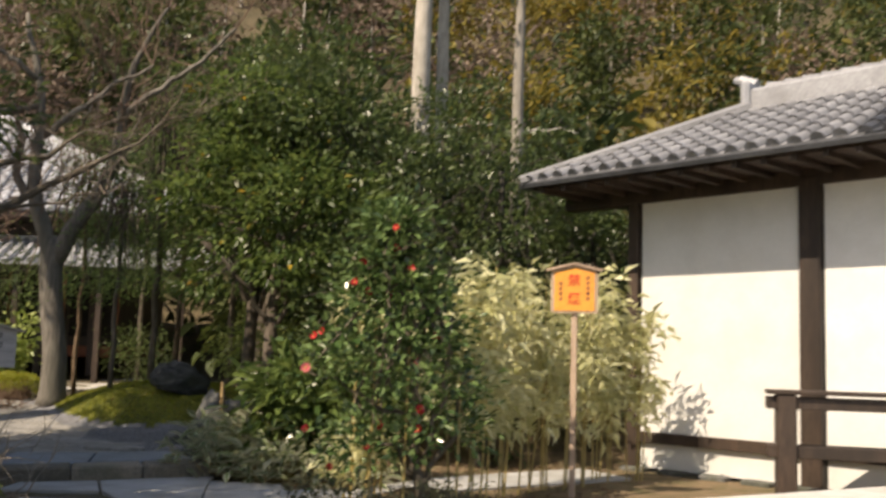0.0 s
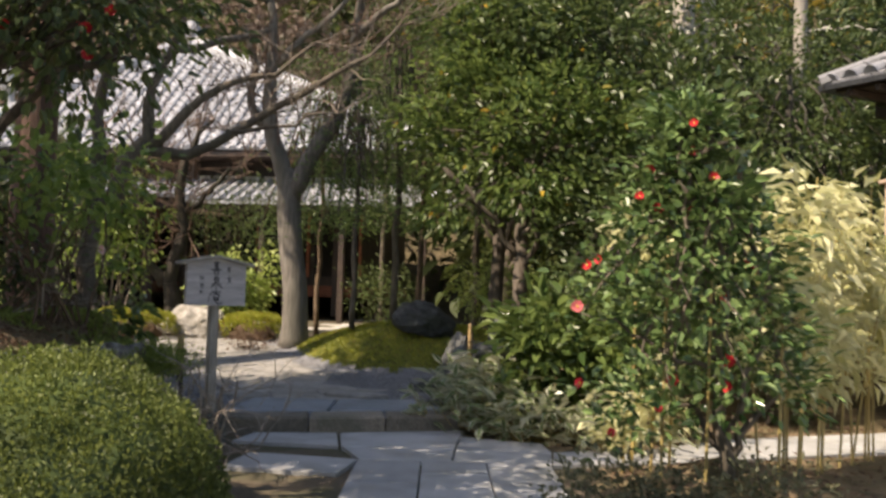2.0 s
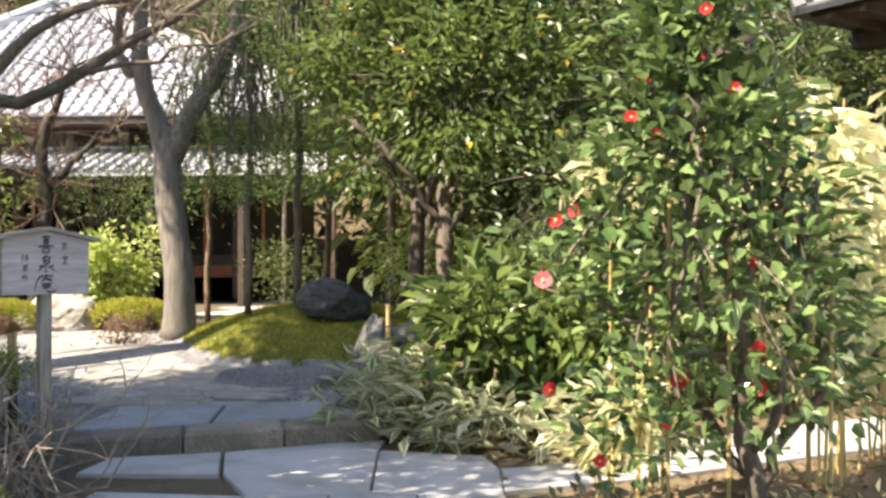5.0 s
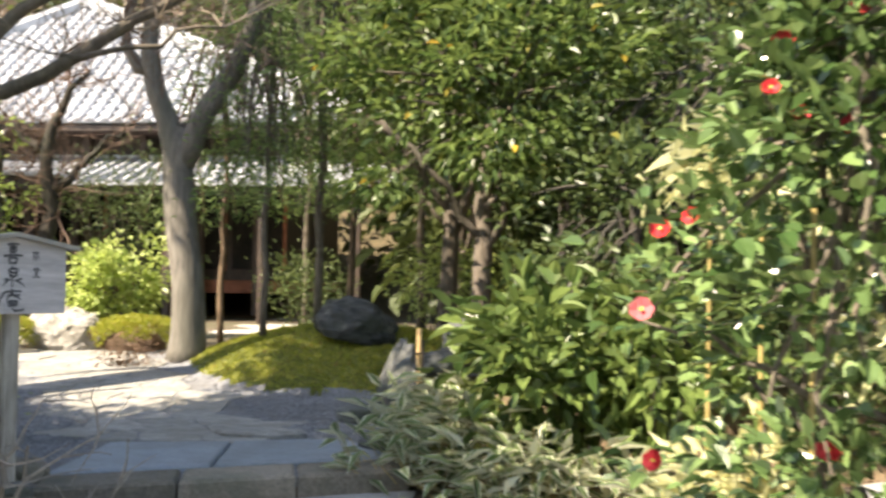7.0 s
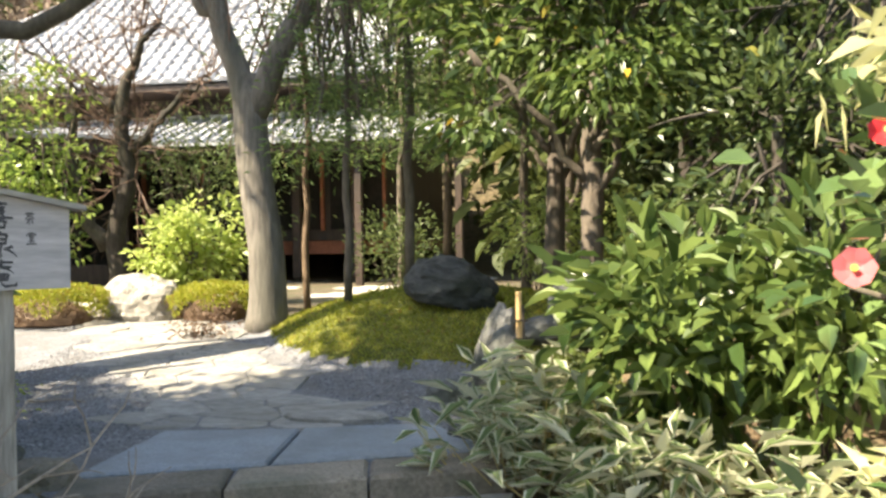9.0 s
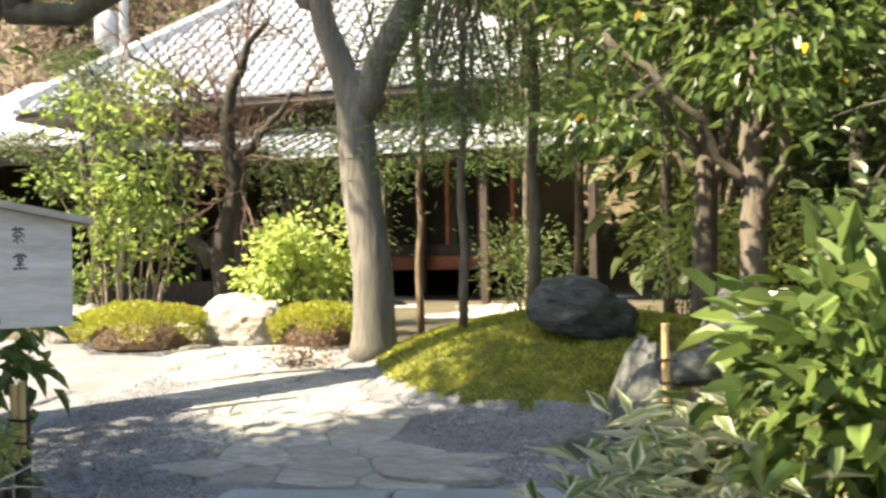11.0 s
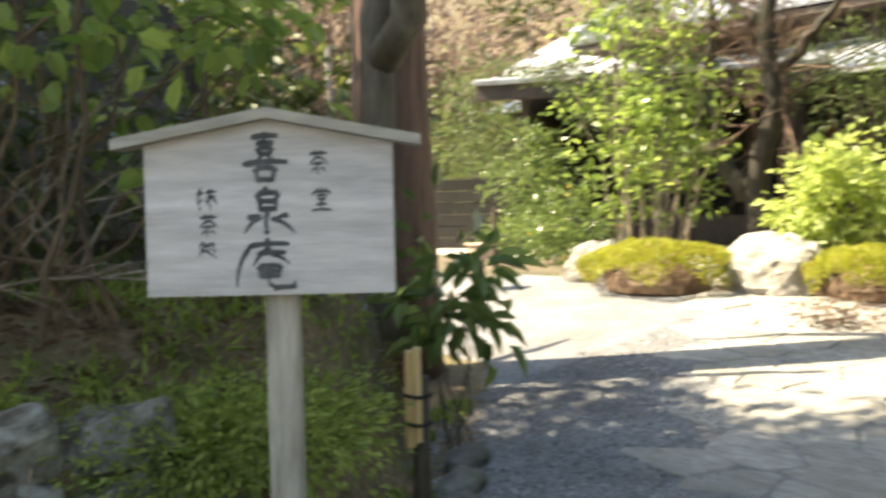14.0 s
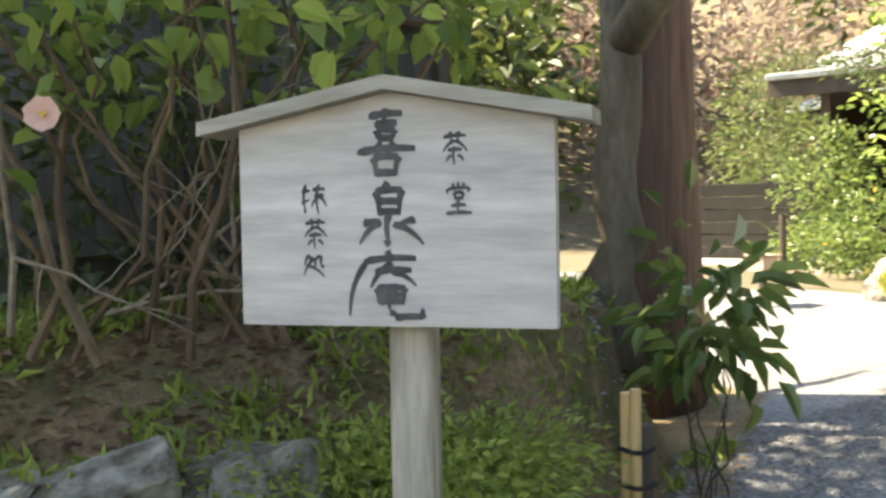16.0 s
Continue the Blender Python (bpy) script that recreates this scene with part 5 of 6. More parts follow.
for c in range(18):
    for w in range(8):
        x, y = -1.15 + 0.27 * c, 0.29 * w - 0.04
        if w * 0.29 > 2.3 or x < -1.2 + y * 1.02:
            continue
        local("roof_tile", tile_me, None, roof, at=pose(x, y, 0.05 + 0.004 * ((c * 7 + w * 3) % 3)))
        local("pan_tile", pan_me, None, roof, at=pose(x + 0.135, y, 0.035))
# shadow across the far part of the roof, painted as darker tiles
local("roof_tile_field", tile_field(13, 8, 0.27, 0.29, 0.085), SHADETILE, roof, "tiles beyond, roof shadow put into their dark colour").matrix_basis = pose(3.71, -0.04, 0.035)
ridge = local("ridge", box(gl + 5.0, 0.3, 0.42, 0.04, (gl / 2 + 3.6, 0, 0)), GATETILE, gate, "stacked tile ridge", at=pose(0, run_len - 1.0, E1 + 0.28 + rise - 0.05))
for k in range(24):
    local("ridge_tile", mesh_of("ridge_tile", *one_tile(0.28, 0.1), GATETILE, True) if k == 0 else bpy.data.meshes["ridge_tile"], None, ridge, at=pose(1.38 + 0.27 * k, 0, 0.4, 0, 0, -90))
local("ridge_end", box(0.14, 0.5, 0.52, 0.05, (1.12, 0, 0.02)), TILE, ridge, "ornamental ridge-end tile")
local("ridge_knob", tube([(1.2, 0, 0.5), (0.95, 0, 0.6), (0.85, 0, 0.62)], [0.07, 0.08, 0.05], 8), TILE, ridge)
local("back_slope", box(gl + 5.1, 2.4, 0.08, 0.0, (gl / 2 + 3.75, 1.2, 0)), SHADETILE, gate, "rear roof slope in the shade-darkened tile colour", at=Matrix.Translation((0, run_len - 1.0, E1 + 0.28 + rise)) @ Matrix.Rotation(-slope, 4, "X"))

# bench with rails before the gate
bench = thing("wooden_bench", (6.75, 7.35, 0.0), "dark wooden bench-height rail stand beside the gate", "bench", rz=-20)
local("top_board", box(1.9, 0.5, 0.045, 0.008, (0.45, 0, 1.18)), DARKWOOD, bench)
for x in (-0.3, 1.2):
    for y in (-0.15, 0.15):
        local("leg", box(0.2, 0.16, 1.18, 0.01, (x, y, 0)), DARKWOOD, bench)
for z in (0.5, 1.02):
    for y in (-0.15, 0.15):
        local("rail", box(1.9, 0.06, 0.13, 0.006, (0.45, y, z)), DARKWOOD, bench)
    local("cross_rail", box(0.06, 0.4, 0.1, 0.006, (-0.3, 0, z)), DARKWOOD, bench)
for x in (-0.3, 1.2):
    ob = part("post_stone", box(0.36, 0.5, 0.08, 0.02), PALE_GRANITE, None)
    ob.matrix_world = bench.matrix_world @ pose(x, 0, -0.06)
    tagged(ob, "pale stone under the bench legs", "stone")

# pale granite steps before the gate
steps = thing("granite_steps", (3.0, 4.6, 0), "pale granite steps with squared edges beside the path", "steps", kind="structure")
for k, (poly, z, th) in enumerate([
    ([(2.78, 4.82), (4.3, 5.55), (5.8, 3.2), (3.9, 2.6)], 0.26, 0.3),
    ([(1.75, 4.25), (2.75, 4.78), (3.85, 2.6), (2.7, 2.1)], 0.07, 0.14),
    ([(4.32, 5.56), (7.4, 7.0), (8.6, 4.6), (5.82, 3.2)], 0.26, 0.3),
]):
    slab_piece(poly, z, th, PALE_GRANITE, steps, "step_slab", 0.0, 0.015)

# ---- stones ----


def stone(at, size, mat, seed, label, name="garden_rock", turn=(0, 0, 0), rough=0.22, group=""):
    ob = part(name, rock(size, seed, sub=4 if max(size) > 0.35 else 3, rough=rough), mat)
    ob.matrix_world = pose(*at, *turn)
    return tagged(ob, label, "rock", group)


stone((-0.82, 12.75, ground_z(-0.82, 12.75) + 0.14), (0.45, 0.36, 0.3), DARKROCK, 3, "large dark layered rock lying on the moss", turn=(0, 12, 10))
stone((-0.22, 11.1, ground_z(-0.22, 11.1) + 0.25), (0.14, 0.18, 0.42), GREYROCK, 7, "upright grey standing stone at the path edge", turn=(8, 14, 20))
stone((-0.08, 10.75, ground_z(-0.08, 10.75) + 0.18), (0.16, 0.16, 0.36), GREYROCK, 8, "upright grey standing stone at the path edge", turn=(-6, 10, 60))
stone((0.2, 11.7, ground_z(0.2, 11.7) + 0.3), (0.34, 0.22, 0.16), DARKROCK, 9, "flat grey rock bridging the standing stones", turn=(0, -6, 15))
stone((0.45, 11.9, ground_z(0.45, 11.9) + 0.4), (0.3, 0.3, 0.4), DARKROCK, 10, "dark rock under the trees")
stone((-0.5, 10.75, ground_z(-0.5, 10.75) + 0.03), (0.18, 0.14, 0.12), GREYROCK, 12, "low grey edging rock")
stone((-0.1, 9.6, 0.2), (0.2, 0.16, 0.14), GREYROCK, 13, "low grey edging rock by the step")
stone((-4.62, 13.85, ground_z(-4.62, 13.85) + 0.1), (0.5, 0.36, 0.36), WHITEROCK, 5, "big pale weathered rock on the gravel", rough=0.32)
stone((-6.6, 13.9, ground_z(-6.6, 13.9) + 0.08), (0.4, 0.3, 0.3), WHITEROCK, 6, "pale rock beside the azalea mound", rough=0.3)
stone((-7.3, 14.8, ground_z(-7.3, 14.8) + 0.08), (0.45, 0.3, 0.22), WHITEROCK, 14, "pale rock at the back of the court", rough=0.3)
stone((-2.3, 8.2, 0.14), (0.24, 0.2, 0.16), STEPSTONE, 15, "rough brown stone at the end of the step")
stone((-2.62, 7.75, 0.14), (0.22, 0.25, 0.17), GREYROCK, 16, "mossy grey stone at the foot of the bank")
for k in range(3):
    x, y = -2.85 - 0.3 * k, 8.7 + 0.3 * k
    stone((x, y, ground_z(x, y) + 0.03), (0.22, 0.1, 0.07), GREYROCK, 20 + k, "low grey edging stone along the gravel", turn=(0, 0, 120), group="gravel edging stones")

wall = thing("retaining_wall", (-2.7, 6.5, 0), "low dry-stone wall of lichen-spotted stones holding the bank", "wall", kind="structure")
r6 = np.random.RandomState(81)
for row in range(5):
    y = 2.6 + 0.09 * row
    while y < 7.4:
        w, hh = r6.uniform(0.13, 0.36), r6.uniform(0.15, 0.23)
        bm = box(0.28, w * 1.02, hh, 0.02, (0, 0, -hh / 2), 0.0)
        bmesh.ops.subdivide_edges(bm, edges=bm.edges[:], cuts=1, use_grid_fill=True)
        o = Vector((r6.uniform(0, 90), 0, 0))
        for v in bm.verts:
            v.co += noise.noise_vector(v.co * 7 + o) * 0.055 + noise.noise_vector(v.co * 19 + o) * 0.014
        bmesh.ops.transform(bm, matrix=pose(-2.6 - 0.045 * row + r6.normal(0, 0.03), y + w / 2, 0.06 + 0.168 * row + r6.normal(0, 0.015), r6.normal(0, 12), r6.normal(0, 8), r6.normal(0, 12)), verts=bm.verts)
        part("stone", bm, LICHENROCK, wall)
        y += w * 0.97

# weathered board fence behind the bank
fence = thing("board_fence", (-5.2, 6, 0), "grey weathered board fence with posts behind the shrubs", "fence")
for k in range(26):
    b = box(0.208, 0.022, 1.75, 0.003)
    me2 = bpy.data.meshes.new("fence_board")
    b.to_mesh(me2)
    b.free()
    me2.materials.append(FENCEWOOD)
    x, y = -5.0 - 0.05 * k, 4.2 + 0.2 * k
    ob = new("fence_board", me2)
    ob.parent = fence
    ob.matrix_parent_inverse = fence.matrix_world.inverted()
    ob.matrix_basis = pose(x, y, ground_z(x, y) - 0.02, 0, 0, 104)
for k in range(4):
    x, y = -4.98 - 0.42 * k, 4.3 + 1.66 * k
    part("fence_post", tube([(x + 0.06, y, ground_z(x, y) - 0.1), (x + 0.06, y, ground_z(x, y) + 2.3)], [0.06, 0.055], 8), DARKWOOD, fence)
for z in (0.5, 1.9):
    part("fence_rail", tube([(-4.93, 4.2, 0.75 + z), (-6.2, 9.3, 0.75 + z)], [0.035, 0.035], 6), DARKWOOD, fence)

# ---- the tea house ----
TH = Vector((-9.6, 29.0, ground_z(-9.6, 27)))
tea = thing("tea_house", tuple(TH), "tea house with bright tiled pyramid roof and dark timber walls", "building")
HX, HY, EZ, AZ = 6.3, 5.6, 4.35, 8.55
local("wall", box(2 * HX - 2.6, 2 * HY - 2.6, EZ - 0.9, 0.0, (0, 0, 0.9)), DARKWOOD, tea, "dark timber wall")
local("floor_base", box(2 * HX - 2.4, 2 * HY - 2.4, 0.3, 0.02, (0, 0, 0.6)), REDBROWN, tea, "reddish veranda floor")
for s, n in ((1, 8),):
    for k in range(n):
        x = -HX + 1.6 + k * (2 * HX - 3.2) / (n - 1)
        local("post", box(0.18, 0.18, EZ - 0.2, 0.01, (x, -HY + 0.9, 0.1)), DARKWOOD, tea)
for k in range(7):
    x = -HX + 2.4 + k * 1.42
    # a flat panel whose near-black colour stands for the shade within
    win = local("window", box(1.2, 0.06, 1.7, 0.0, (x, -HY + 1.27, 1.15)), SHADEBLACK, tea, "open window bay, its inner shade put into near-black")
    local("frame", box(0.07, 0.1, 1.75, 0.004, (x + 0.64, -HY + 1.24, 1.12)), REDBROWN, win)
    local("plaster_band", box(1.3, 0.06, 0.8, 0.0, (x, -HY + 1.28, 3.0)), PLASTER, tea, "pale plaster band under the eave")


def hip_face(a, b, apex, rows, cols, material, parent, label):
    """A triangular tiled roof face in stepped courses with round ribs."""
    a, b, c = Vector(a), Vector(b), Vector(apex)
    n = (b - a).cross(c - a).normalized()
    if n.z < 0:
        n = -n
    ve, fa = [], []
    for r in range(rows):
        f0, f1 = r / rows, (r + 1) / rows
        l0, r0, l1, r1 = a.lerp(c, f0), b.lerp(c, f0), a.lerp(c, f1), b.lerp(c, f1)
        o = len(ve)
        ve += [l0 + n * 0.05, r0 + n * 0.05, r1, l1, l0, r0]
        fa += [(o, o + 1, o + 2, o + 3), (o + 4, o + 5, o + 1, o)]
    width = (b - a).length
    along = (b - a).normalized()
    peak = (c - a).dot(along)
    up = c - a - along * peak
    for k in range(cols):
        u = (k + 0.5) / cols * width
        g = u / peak if u < peak else (width - u) / (width - peak)
        m = max(2, int(rows * g))
        for j in range(m):
            f0, f1 = j / rows, min(g, (j + 1) / rows)
            p0, p1 = a + along * u + up * f0, a + along * u + up * f1
            o = len(ve)
            for p, rr in ((p0, 0.105), (p1, 0.085)):
                for q in range(5):
                    an = math.pi * q / 4
                    ve.append(p + along * (rr * math.cos(an)) + n * (rr * math.sin(an) + 0.03))
            fa += [(o + q, o + q + 1, o + q + 6, o + q + 5) for q in range(4)] + [tuple(range(o, o + 5))]
    return local("roof_face", ([tuple(v) for v in ve], fa), material, parent, label)


AX, RX = -1.45, HX + 1.3
c4 = [(-HX, -HY, EZ), (RX, -HY, EZ), (RX, HY, EZ), (-HX, HY, EZ)]
for k in range(4):
    hip_face(c4[k], c4[(k + 1) % 4], (AX, 0, AZ), 22, 44, TILE, tea, "bright silver-grey tiled roof slope")
    pts = [Vector(c4[k]).lerp(Vector((AX, 0, AZ)), f) + Vector((0, 0, 0.12)) for f in np.linspace(0.02, 1, 8)]
    local("hip_ridge", tube(pts, [0.22] * 8, 8), TILE, tea, "rounded hip ridge of stacked tiles")
local("finial", tube([(AX, 0, AZ - 0.1), (AX, 0, AZ + 0.35), (AX, 0, AZ + 0.55), (AX, 0, AZ + 0.75)], [0.42, 0.4, 0.3, 0.08], 10), TILE, tea, "tile finial at the roof's peak")
local("eave_soffit", box(2 * HX + 1.2, 2 * HY - 0.1, 0.12, 0.0, (0.65, 0, EZ - 0.16)), DARKWOOD, tea, "dark eave underside")
# lower lean-to roof round the front
low = [(-HX - 1.2, -HY - 1.5, 2.82), (HX + 2.2, -HY - 1.5, 2.82), (HX + 1.0, -HY + 1.1, 3.62), (-HX + 0.2, -HY + 1.1, 3.62)]
vs, fs = [], []
A, B, C, D = (Vector(q) for q in low)
for r in range(8):
    f0, f1 = r / 8, (r + 1) / 8
    o = len(vs)
    vs += [A.lerp(D, f0) + Vector((0, 0, 0.04)), B.lerp(C, f0) + Vector((0, 0, 0.04)), B.lerp(C, f1), A.lerp(D, f1), A.lerp(D, f0), B.lerp(C, f0)]
    fs += [(o, o + 1, o + 2, o + 3), (o + 4, o + 5, o + 1, o)]
for k in range(52):
    u = (k + 0.5) / 52
    run = [A.lerp(B, u), A.lerp(B, u).lerp(D.lerp(C, u), 0.5), D.lerp(C, u)]
    v2, f2 = tube([p + Vector((0, 0, 0.05)) for p in run], [0.085] * 3, 6)
    o = len(vs)
    vs += v2
    fs += [tuple(i + o for i in q) for q in f2]
local("lower_roof", ([tuple(v) for v in vs], fs), TILE, tea, "lower tiled lean-to roof")
local("lower_beam", box(2 * HX + 2.8, 0.16, 0.2, 0.01, (0.5, -HY - 1.2, 2.65)), DARKWOOD, tea)
for k in range(8):
    local("lean_to_post", box(0.14, 0.14, 2.7, 0.01, (-HX - 0.4 + k * 2.0, -HY - 1.1, 0)), DARKWOOD, tea)

# shed beside the court with an open dark front
SH = (-10.5, 19.7, ground_z(-10.5, 19.7))
shed = thing("open_shed", SH, "dark open-fronted tea stall with a low metal-edged roof", "building", rz=28)
# the shade inside the stall is put into this wall's colour
local("back_wall", box(4.6, 0.1, 2.85, 0.0, (0, 2.4, 0)), SHADEBLACK, shed, "back wall, the stall's shade put into near-black")
for x in (-2.3, 2.3):
    local("side_wall", box(0.1, 2.4, 2.85, 0.0, (x, 1.2, 0)), DARKWOOD, shed, "dark boarded side wall")
local("front_board", box(4.6, 0.06, 0.5, 0.0, (0, 0.05, 0.0)), DARKWOOD, shed, "dark low boarding")
for x in (-2.2, 0, 2.2):
    local("post", box(0.12, 0.12, 2.85, 0.008, (x, -0.1, 0)), DARKWOOD, shed)
local("roof", box(5.6, 4.0, 0.1, 0.02, (0, 0.8, 0)), METALGREY, shed, "grey metal roof", at=pose(0, 0, 2.85, 5, 0, 0))
local("eave_board", box(5.6, 0.08, 0.3, 0.01, (0, -1.05, 2.5)), DARKWOOD, shed)
low_wall = thing("boarded_wall", (-12.5, 17.4, ground_z(-12.5, 17.4)), "low dark boarded wall beside the tea stall", "wall", rz=25)
for k in range(6):
    # boards share the near-black that stands for shade in the stall
    local("board", box(2.2, 0.05, 0.19, 0.006, (0, 0.006 * (k % 2), 0.2 * k)), SHADEBLACK, low_wall)
for x in (-1.0, 0, 1.0):
    local("post", box(0.09, 0.09, 1.25, 0.006, (x, 0.08, 0)), DARKWOOD, low_wall)
st = thing("small_stand", (-7.35, 12.9, ground_z(-7.35, 12.9)), "small wooden box on a post beside the court", "stand")
local("post", box(0.06, 0.06, 0.32, 0.004), DARKWOOD, st)
local("box", box(0.22, 0.18, 0.14, 0.008, (0, 0, 0.32)), FRAMEWOOD, st, "reddish wooden box")
local("lid", box(0.26, 0.22, 0.02, 0.004, (0, 0, 0.461)), FRAMEWOOD, st)
pole = thing("wooden_post", (-8.1, 13.8, ground_z(-8.1, 13.8)), "thin reddish wooden post beside the court", "post")
local("shaft", tube([(0, 0, -0.1), (0, 0, 0.75)], [0.035, 0.033], 8), DARKWOOD, pole)
# neighbouring roof with its water tank and mast, beyond the tea house
nb = thing("neighbour_house", (-19.5, 33, ground_z(-19.5, 33) - 1.0), "house with long grey tiled roof beyond the tea house", "building")
local("wall", box(10, 6, 5.2, 0.0, (0, 0, 0)), PLASTER, nb, "pale wall")
local("roof", ([(-6, -4.2, 5.0), (6, -4.2, 5.0), (4, 0, 7.6), (-4, 0, 7.6), (6, 4.2, 5.0), (-6, 4.2, 5.0), (-6, -4.2, 4.8), (6, -4.2, 4.8), (6, 4.2, 4.8), (-6, 4.2, 4.8)],
               [(0, 1, 2, 3), (1, 4, 2), (4, 5, 3, 2), (5, 0, 3), (0, 6, 7, 1), (1, 7, 8, 4), (4, 8, 9, 5), (5, 9, 6, 0), (6, 9, 8, 7)]), TILE, nb, "grey tiled roof")
tank = thing("water_tank", (-15.9, 27.0, ground_z(-15.9, 27)), "pale metal tank on a steel mast", "tank")
local("mast", tube([(0.5, 0, 0), (0.5, 0, 9.5)], [0.14, 0.12], 8), METALGREY, tank)
local("frame", tube([(0, 0, 0), (0, 0, 6.8)], [0.1, 0.1], 8), METALGREY, tank)
local("drum", tube([(0, 0, 6.6), (0, 0, 6.65), (0, 0, 7.5), (0, 0, 7.55)], [0.3, 0.34, 0.34, 0.28], 12), METALGREY, tank, smooth=True)

# ---- the wooded hill ----


def forest(name, label, leaf, places, size, seed, per=150, blade=0.55):
    """Many far crowns as one mass of leaf tufts."""
    r7 = np.random.RandomState(seed)
    vs, fs, o = [], [], 0
    for x, y, s in places:
        z = ground_z(x, y)
        lm = lump_field((x, y, z + s * 0.9), (s * 0.62, s * 0.62, s * 0.95), 26, r7, 0.2, 0.25)
        v, f = crown(lm, per // 12, blade, blade * 0.5, r7, s * 0.13, 0.8, 0.2)
        vs.append(v)
        fs.append(f + o)
        o += len(v)
    me = mesh_of(name, np.concatenate(vs), np.concatenate(fs), leaf)
    return tagged(new(name, me), label, "woods", kind="stuff")


r8 = np.random.RandomState(91)
ever, bare, gold = [], [], []
for k in range(430):
    y = r8.uniform(34, 88)
    x = r8.uniform(-0.85, 0.95) * y
    s = r8.uniform(2.6, 5.0)
    bucket = r8.uniform()
    if x < -0.28 * y:
        (bare if bucket < 0.75 else ever).append((x, y, s))
    elif x > 0.12 * y:
        (gold if bucket < 0.42 else bare if bucket < 0.55 else ever).append((x, y, s))
    else:
        (ever if bucket < 0.62 else bare).append((x, y, s))
for k in range(70):
    x, y = r8.uniform(9, 30), r8.uniform(15, 36)
    (gold if r8.uniform() < 0.5 else ever).append((x, y, r8.uniform(2.4, 4.2)))
for k in range(40):
    x, y = r8.uniform(-34, -19), r8.uniform(8, 34)
    if y > 22:
        bare.append((x - 6, y, r8.uniform(2.4, 4.0)))
    else:
        ever.append((x, y, r8.uniform(3, 5)))
for k in range(40):
    x, y = r8.uniform(0, 9), r8.uniform(19, 33)
    ever.append((x, y, r8.uniform(2.6, 4.4)))
for k in range(60):
    a = r8.uniform(0, 6.283)
    x, y = 26 * math.cos(a), 4 + 26 * math.sin(a)
    if y < 8:
        ever.append((x, y, r8.uniform(3, 5)))
forest("evergreen_wood", "evergreen woods covering the hill behind the garden", L_FOREST, ever, 4, 92)
forest("bare_wood", "bare pinkish-brown deciduous woods on the hill", L_BAREWOOD, bare, 4, 93, 130, 0.45)
forest("yellow_wood", "yellowing trees on the slope behind the gate", L_AUTUMN, gold, 4, 94)
r9 = np.random.RandomState(96)
trunks = []
for x, y, s in bare[::2] + ever[::3]:
    z = ground_z(x, y)
    trunks.append(tube([(x, y, z - 0.3), (x + r9.normal(0, 0.2), y, z + s * 1.2)], [0.14, 0.05], 5, False))
tagged(new("wood_trunks", mesh_of("wood_trunks", *joined(trunks), PALEBARK)), "thin pale trunks among the woods", "woods", kind="stuff")

# moss tufts and fallen leaves
r10 = np.random.RandomState(97)
p = []
while len(p) < 14000:
    x, y = r10.uniform(-3.0, 0.9), r10.uniform(11.2, 15.4)
    if math.hypot((x + 1.0) / 1.8, (y - 13.35) / 1.75) < 0.99 + 0.06 * noise.noise(Vector((x * 3, y * 3, 0))):
        p.append((x, y, ground_z(x, y)))
p = np.array(p)
d = r10.normal(0, 0.6, (len(p), 3)) + [0, 0, 0.8]
tagged(new("moss_tufts", mesh_of("moss_tufts", *leaves(p, d, r10.normal(0, 1, (len(p), 3)), r10.uniform(0.02, 0.05, len(p)), 0.018), L_DOME)), "short yellow-green moss tufts on the mound", "moss", kind="stuff")
p = []
while len(p) < 6500:
    x, y = (r10.uniform(-5, 4.8), r10.uniform(3.5, 12)) if len(p) < 3500 else (r10.uniform(-4.2, -2.6), r10.uniform(5.2, 8.2))
    if x < -2.45 and y < 8.8 or x > 1.5 and y > 4.9:
        p.append((x, y, ground_z(x, y) + 0.012))
p = np.array(p)
tagged(new("fallen_leaves", mesh_of("fallen_leaves", *leaves(p, r10.normal(0, 1, (len(p), 3)) * [1, 1, 0.15], r10.normal(0, 0.25, (len(p), 3)) + [0, 0, 1], r10.uniform(0.03, 0.07, len(p)), 0.028), L_BROWN)), "dry fallen leaves lying under the shrubs", "leaves", kind="stuff")
p = []
while len(p) < 6500:
    x, y = r10.uniform(-4.8, -2.5), r10.uniform(5.0, 10.2)
    if noise.noise(Vector((x * 2, y * 2, 1))) > -0.05 and (y < 8.6 or x < -2.85 - (y - 8.6)):
        p.append((x, y, ground_z(x, y)))
p = np.array(p)
tagged(new("low_weeds", mesh_of("low_weeds", *leaves(p, r10.normal(0, 0.7, (len(p), 3)) + [0, 0, 0.6], r10.normal(0, 1, (len(p), 3)), r10.uniform(0.03, 0.1, len(p)), 0.02), L_AZALEA)), "low green weeds and grass on the bank", "weeds", kind="stuff")

# loose gravel on the shaded court
p = []
while len(p) < 11000:
    x, y = r10.uniform(-4.6, 0.0), r10.uniform(8.9, 12.6)
    if y > step_line(min(x, 0.2)) + 1.2 and not on_stone_path(x, y) and mound(x, y) < 0.02 or (x < -2.4 and y > 8.9 and x > -2.75 - (y - 8.6)):
        p.append((x, y, ground_z(x, y) + 0.004))
p = np.array(p)
k = len(p)
size = r10.uniform(0.006, 0.014, (k, 1))
arms = np.array([[1, 0, 0], [0, 1, 0], [-1, 0, 0], [0, -1, 0], [0, 0, 0.8], [0, 0, -0.5]])
spin = r10.uniform(0, 6.283, k)
cs, sn = np.cos(spin)[:, None], np.sin(spin)[:, None]
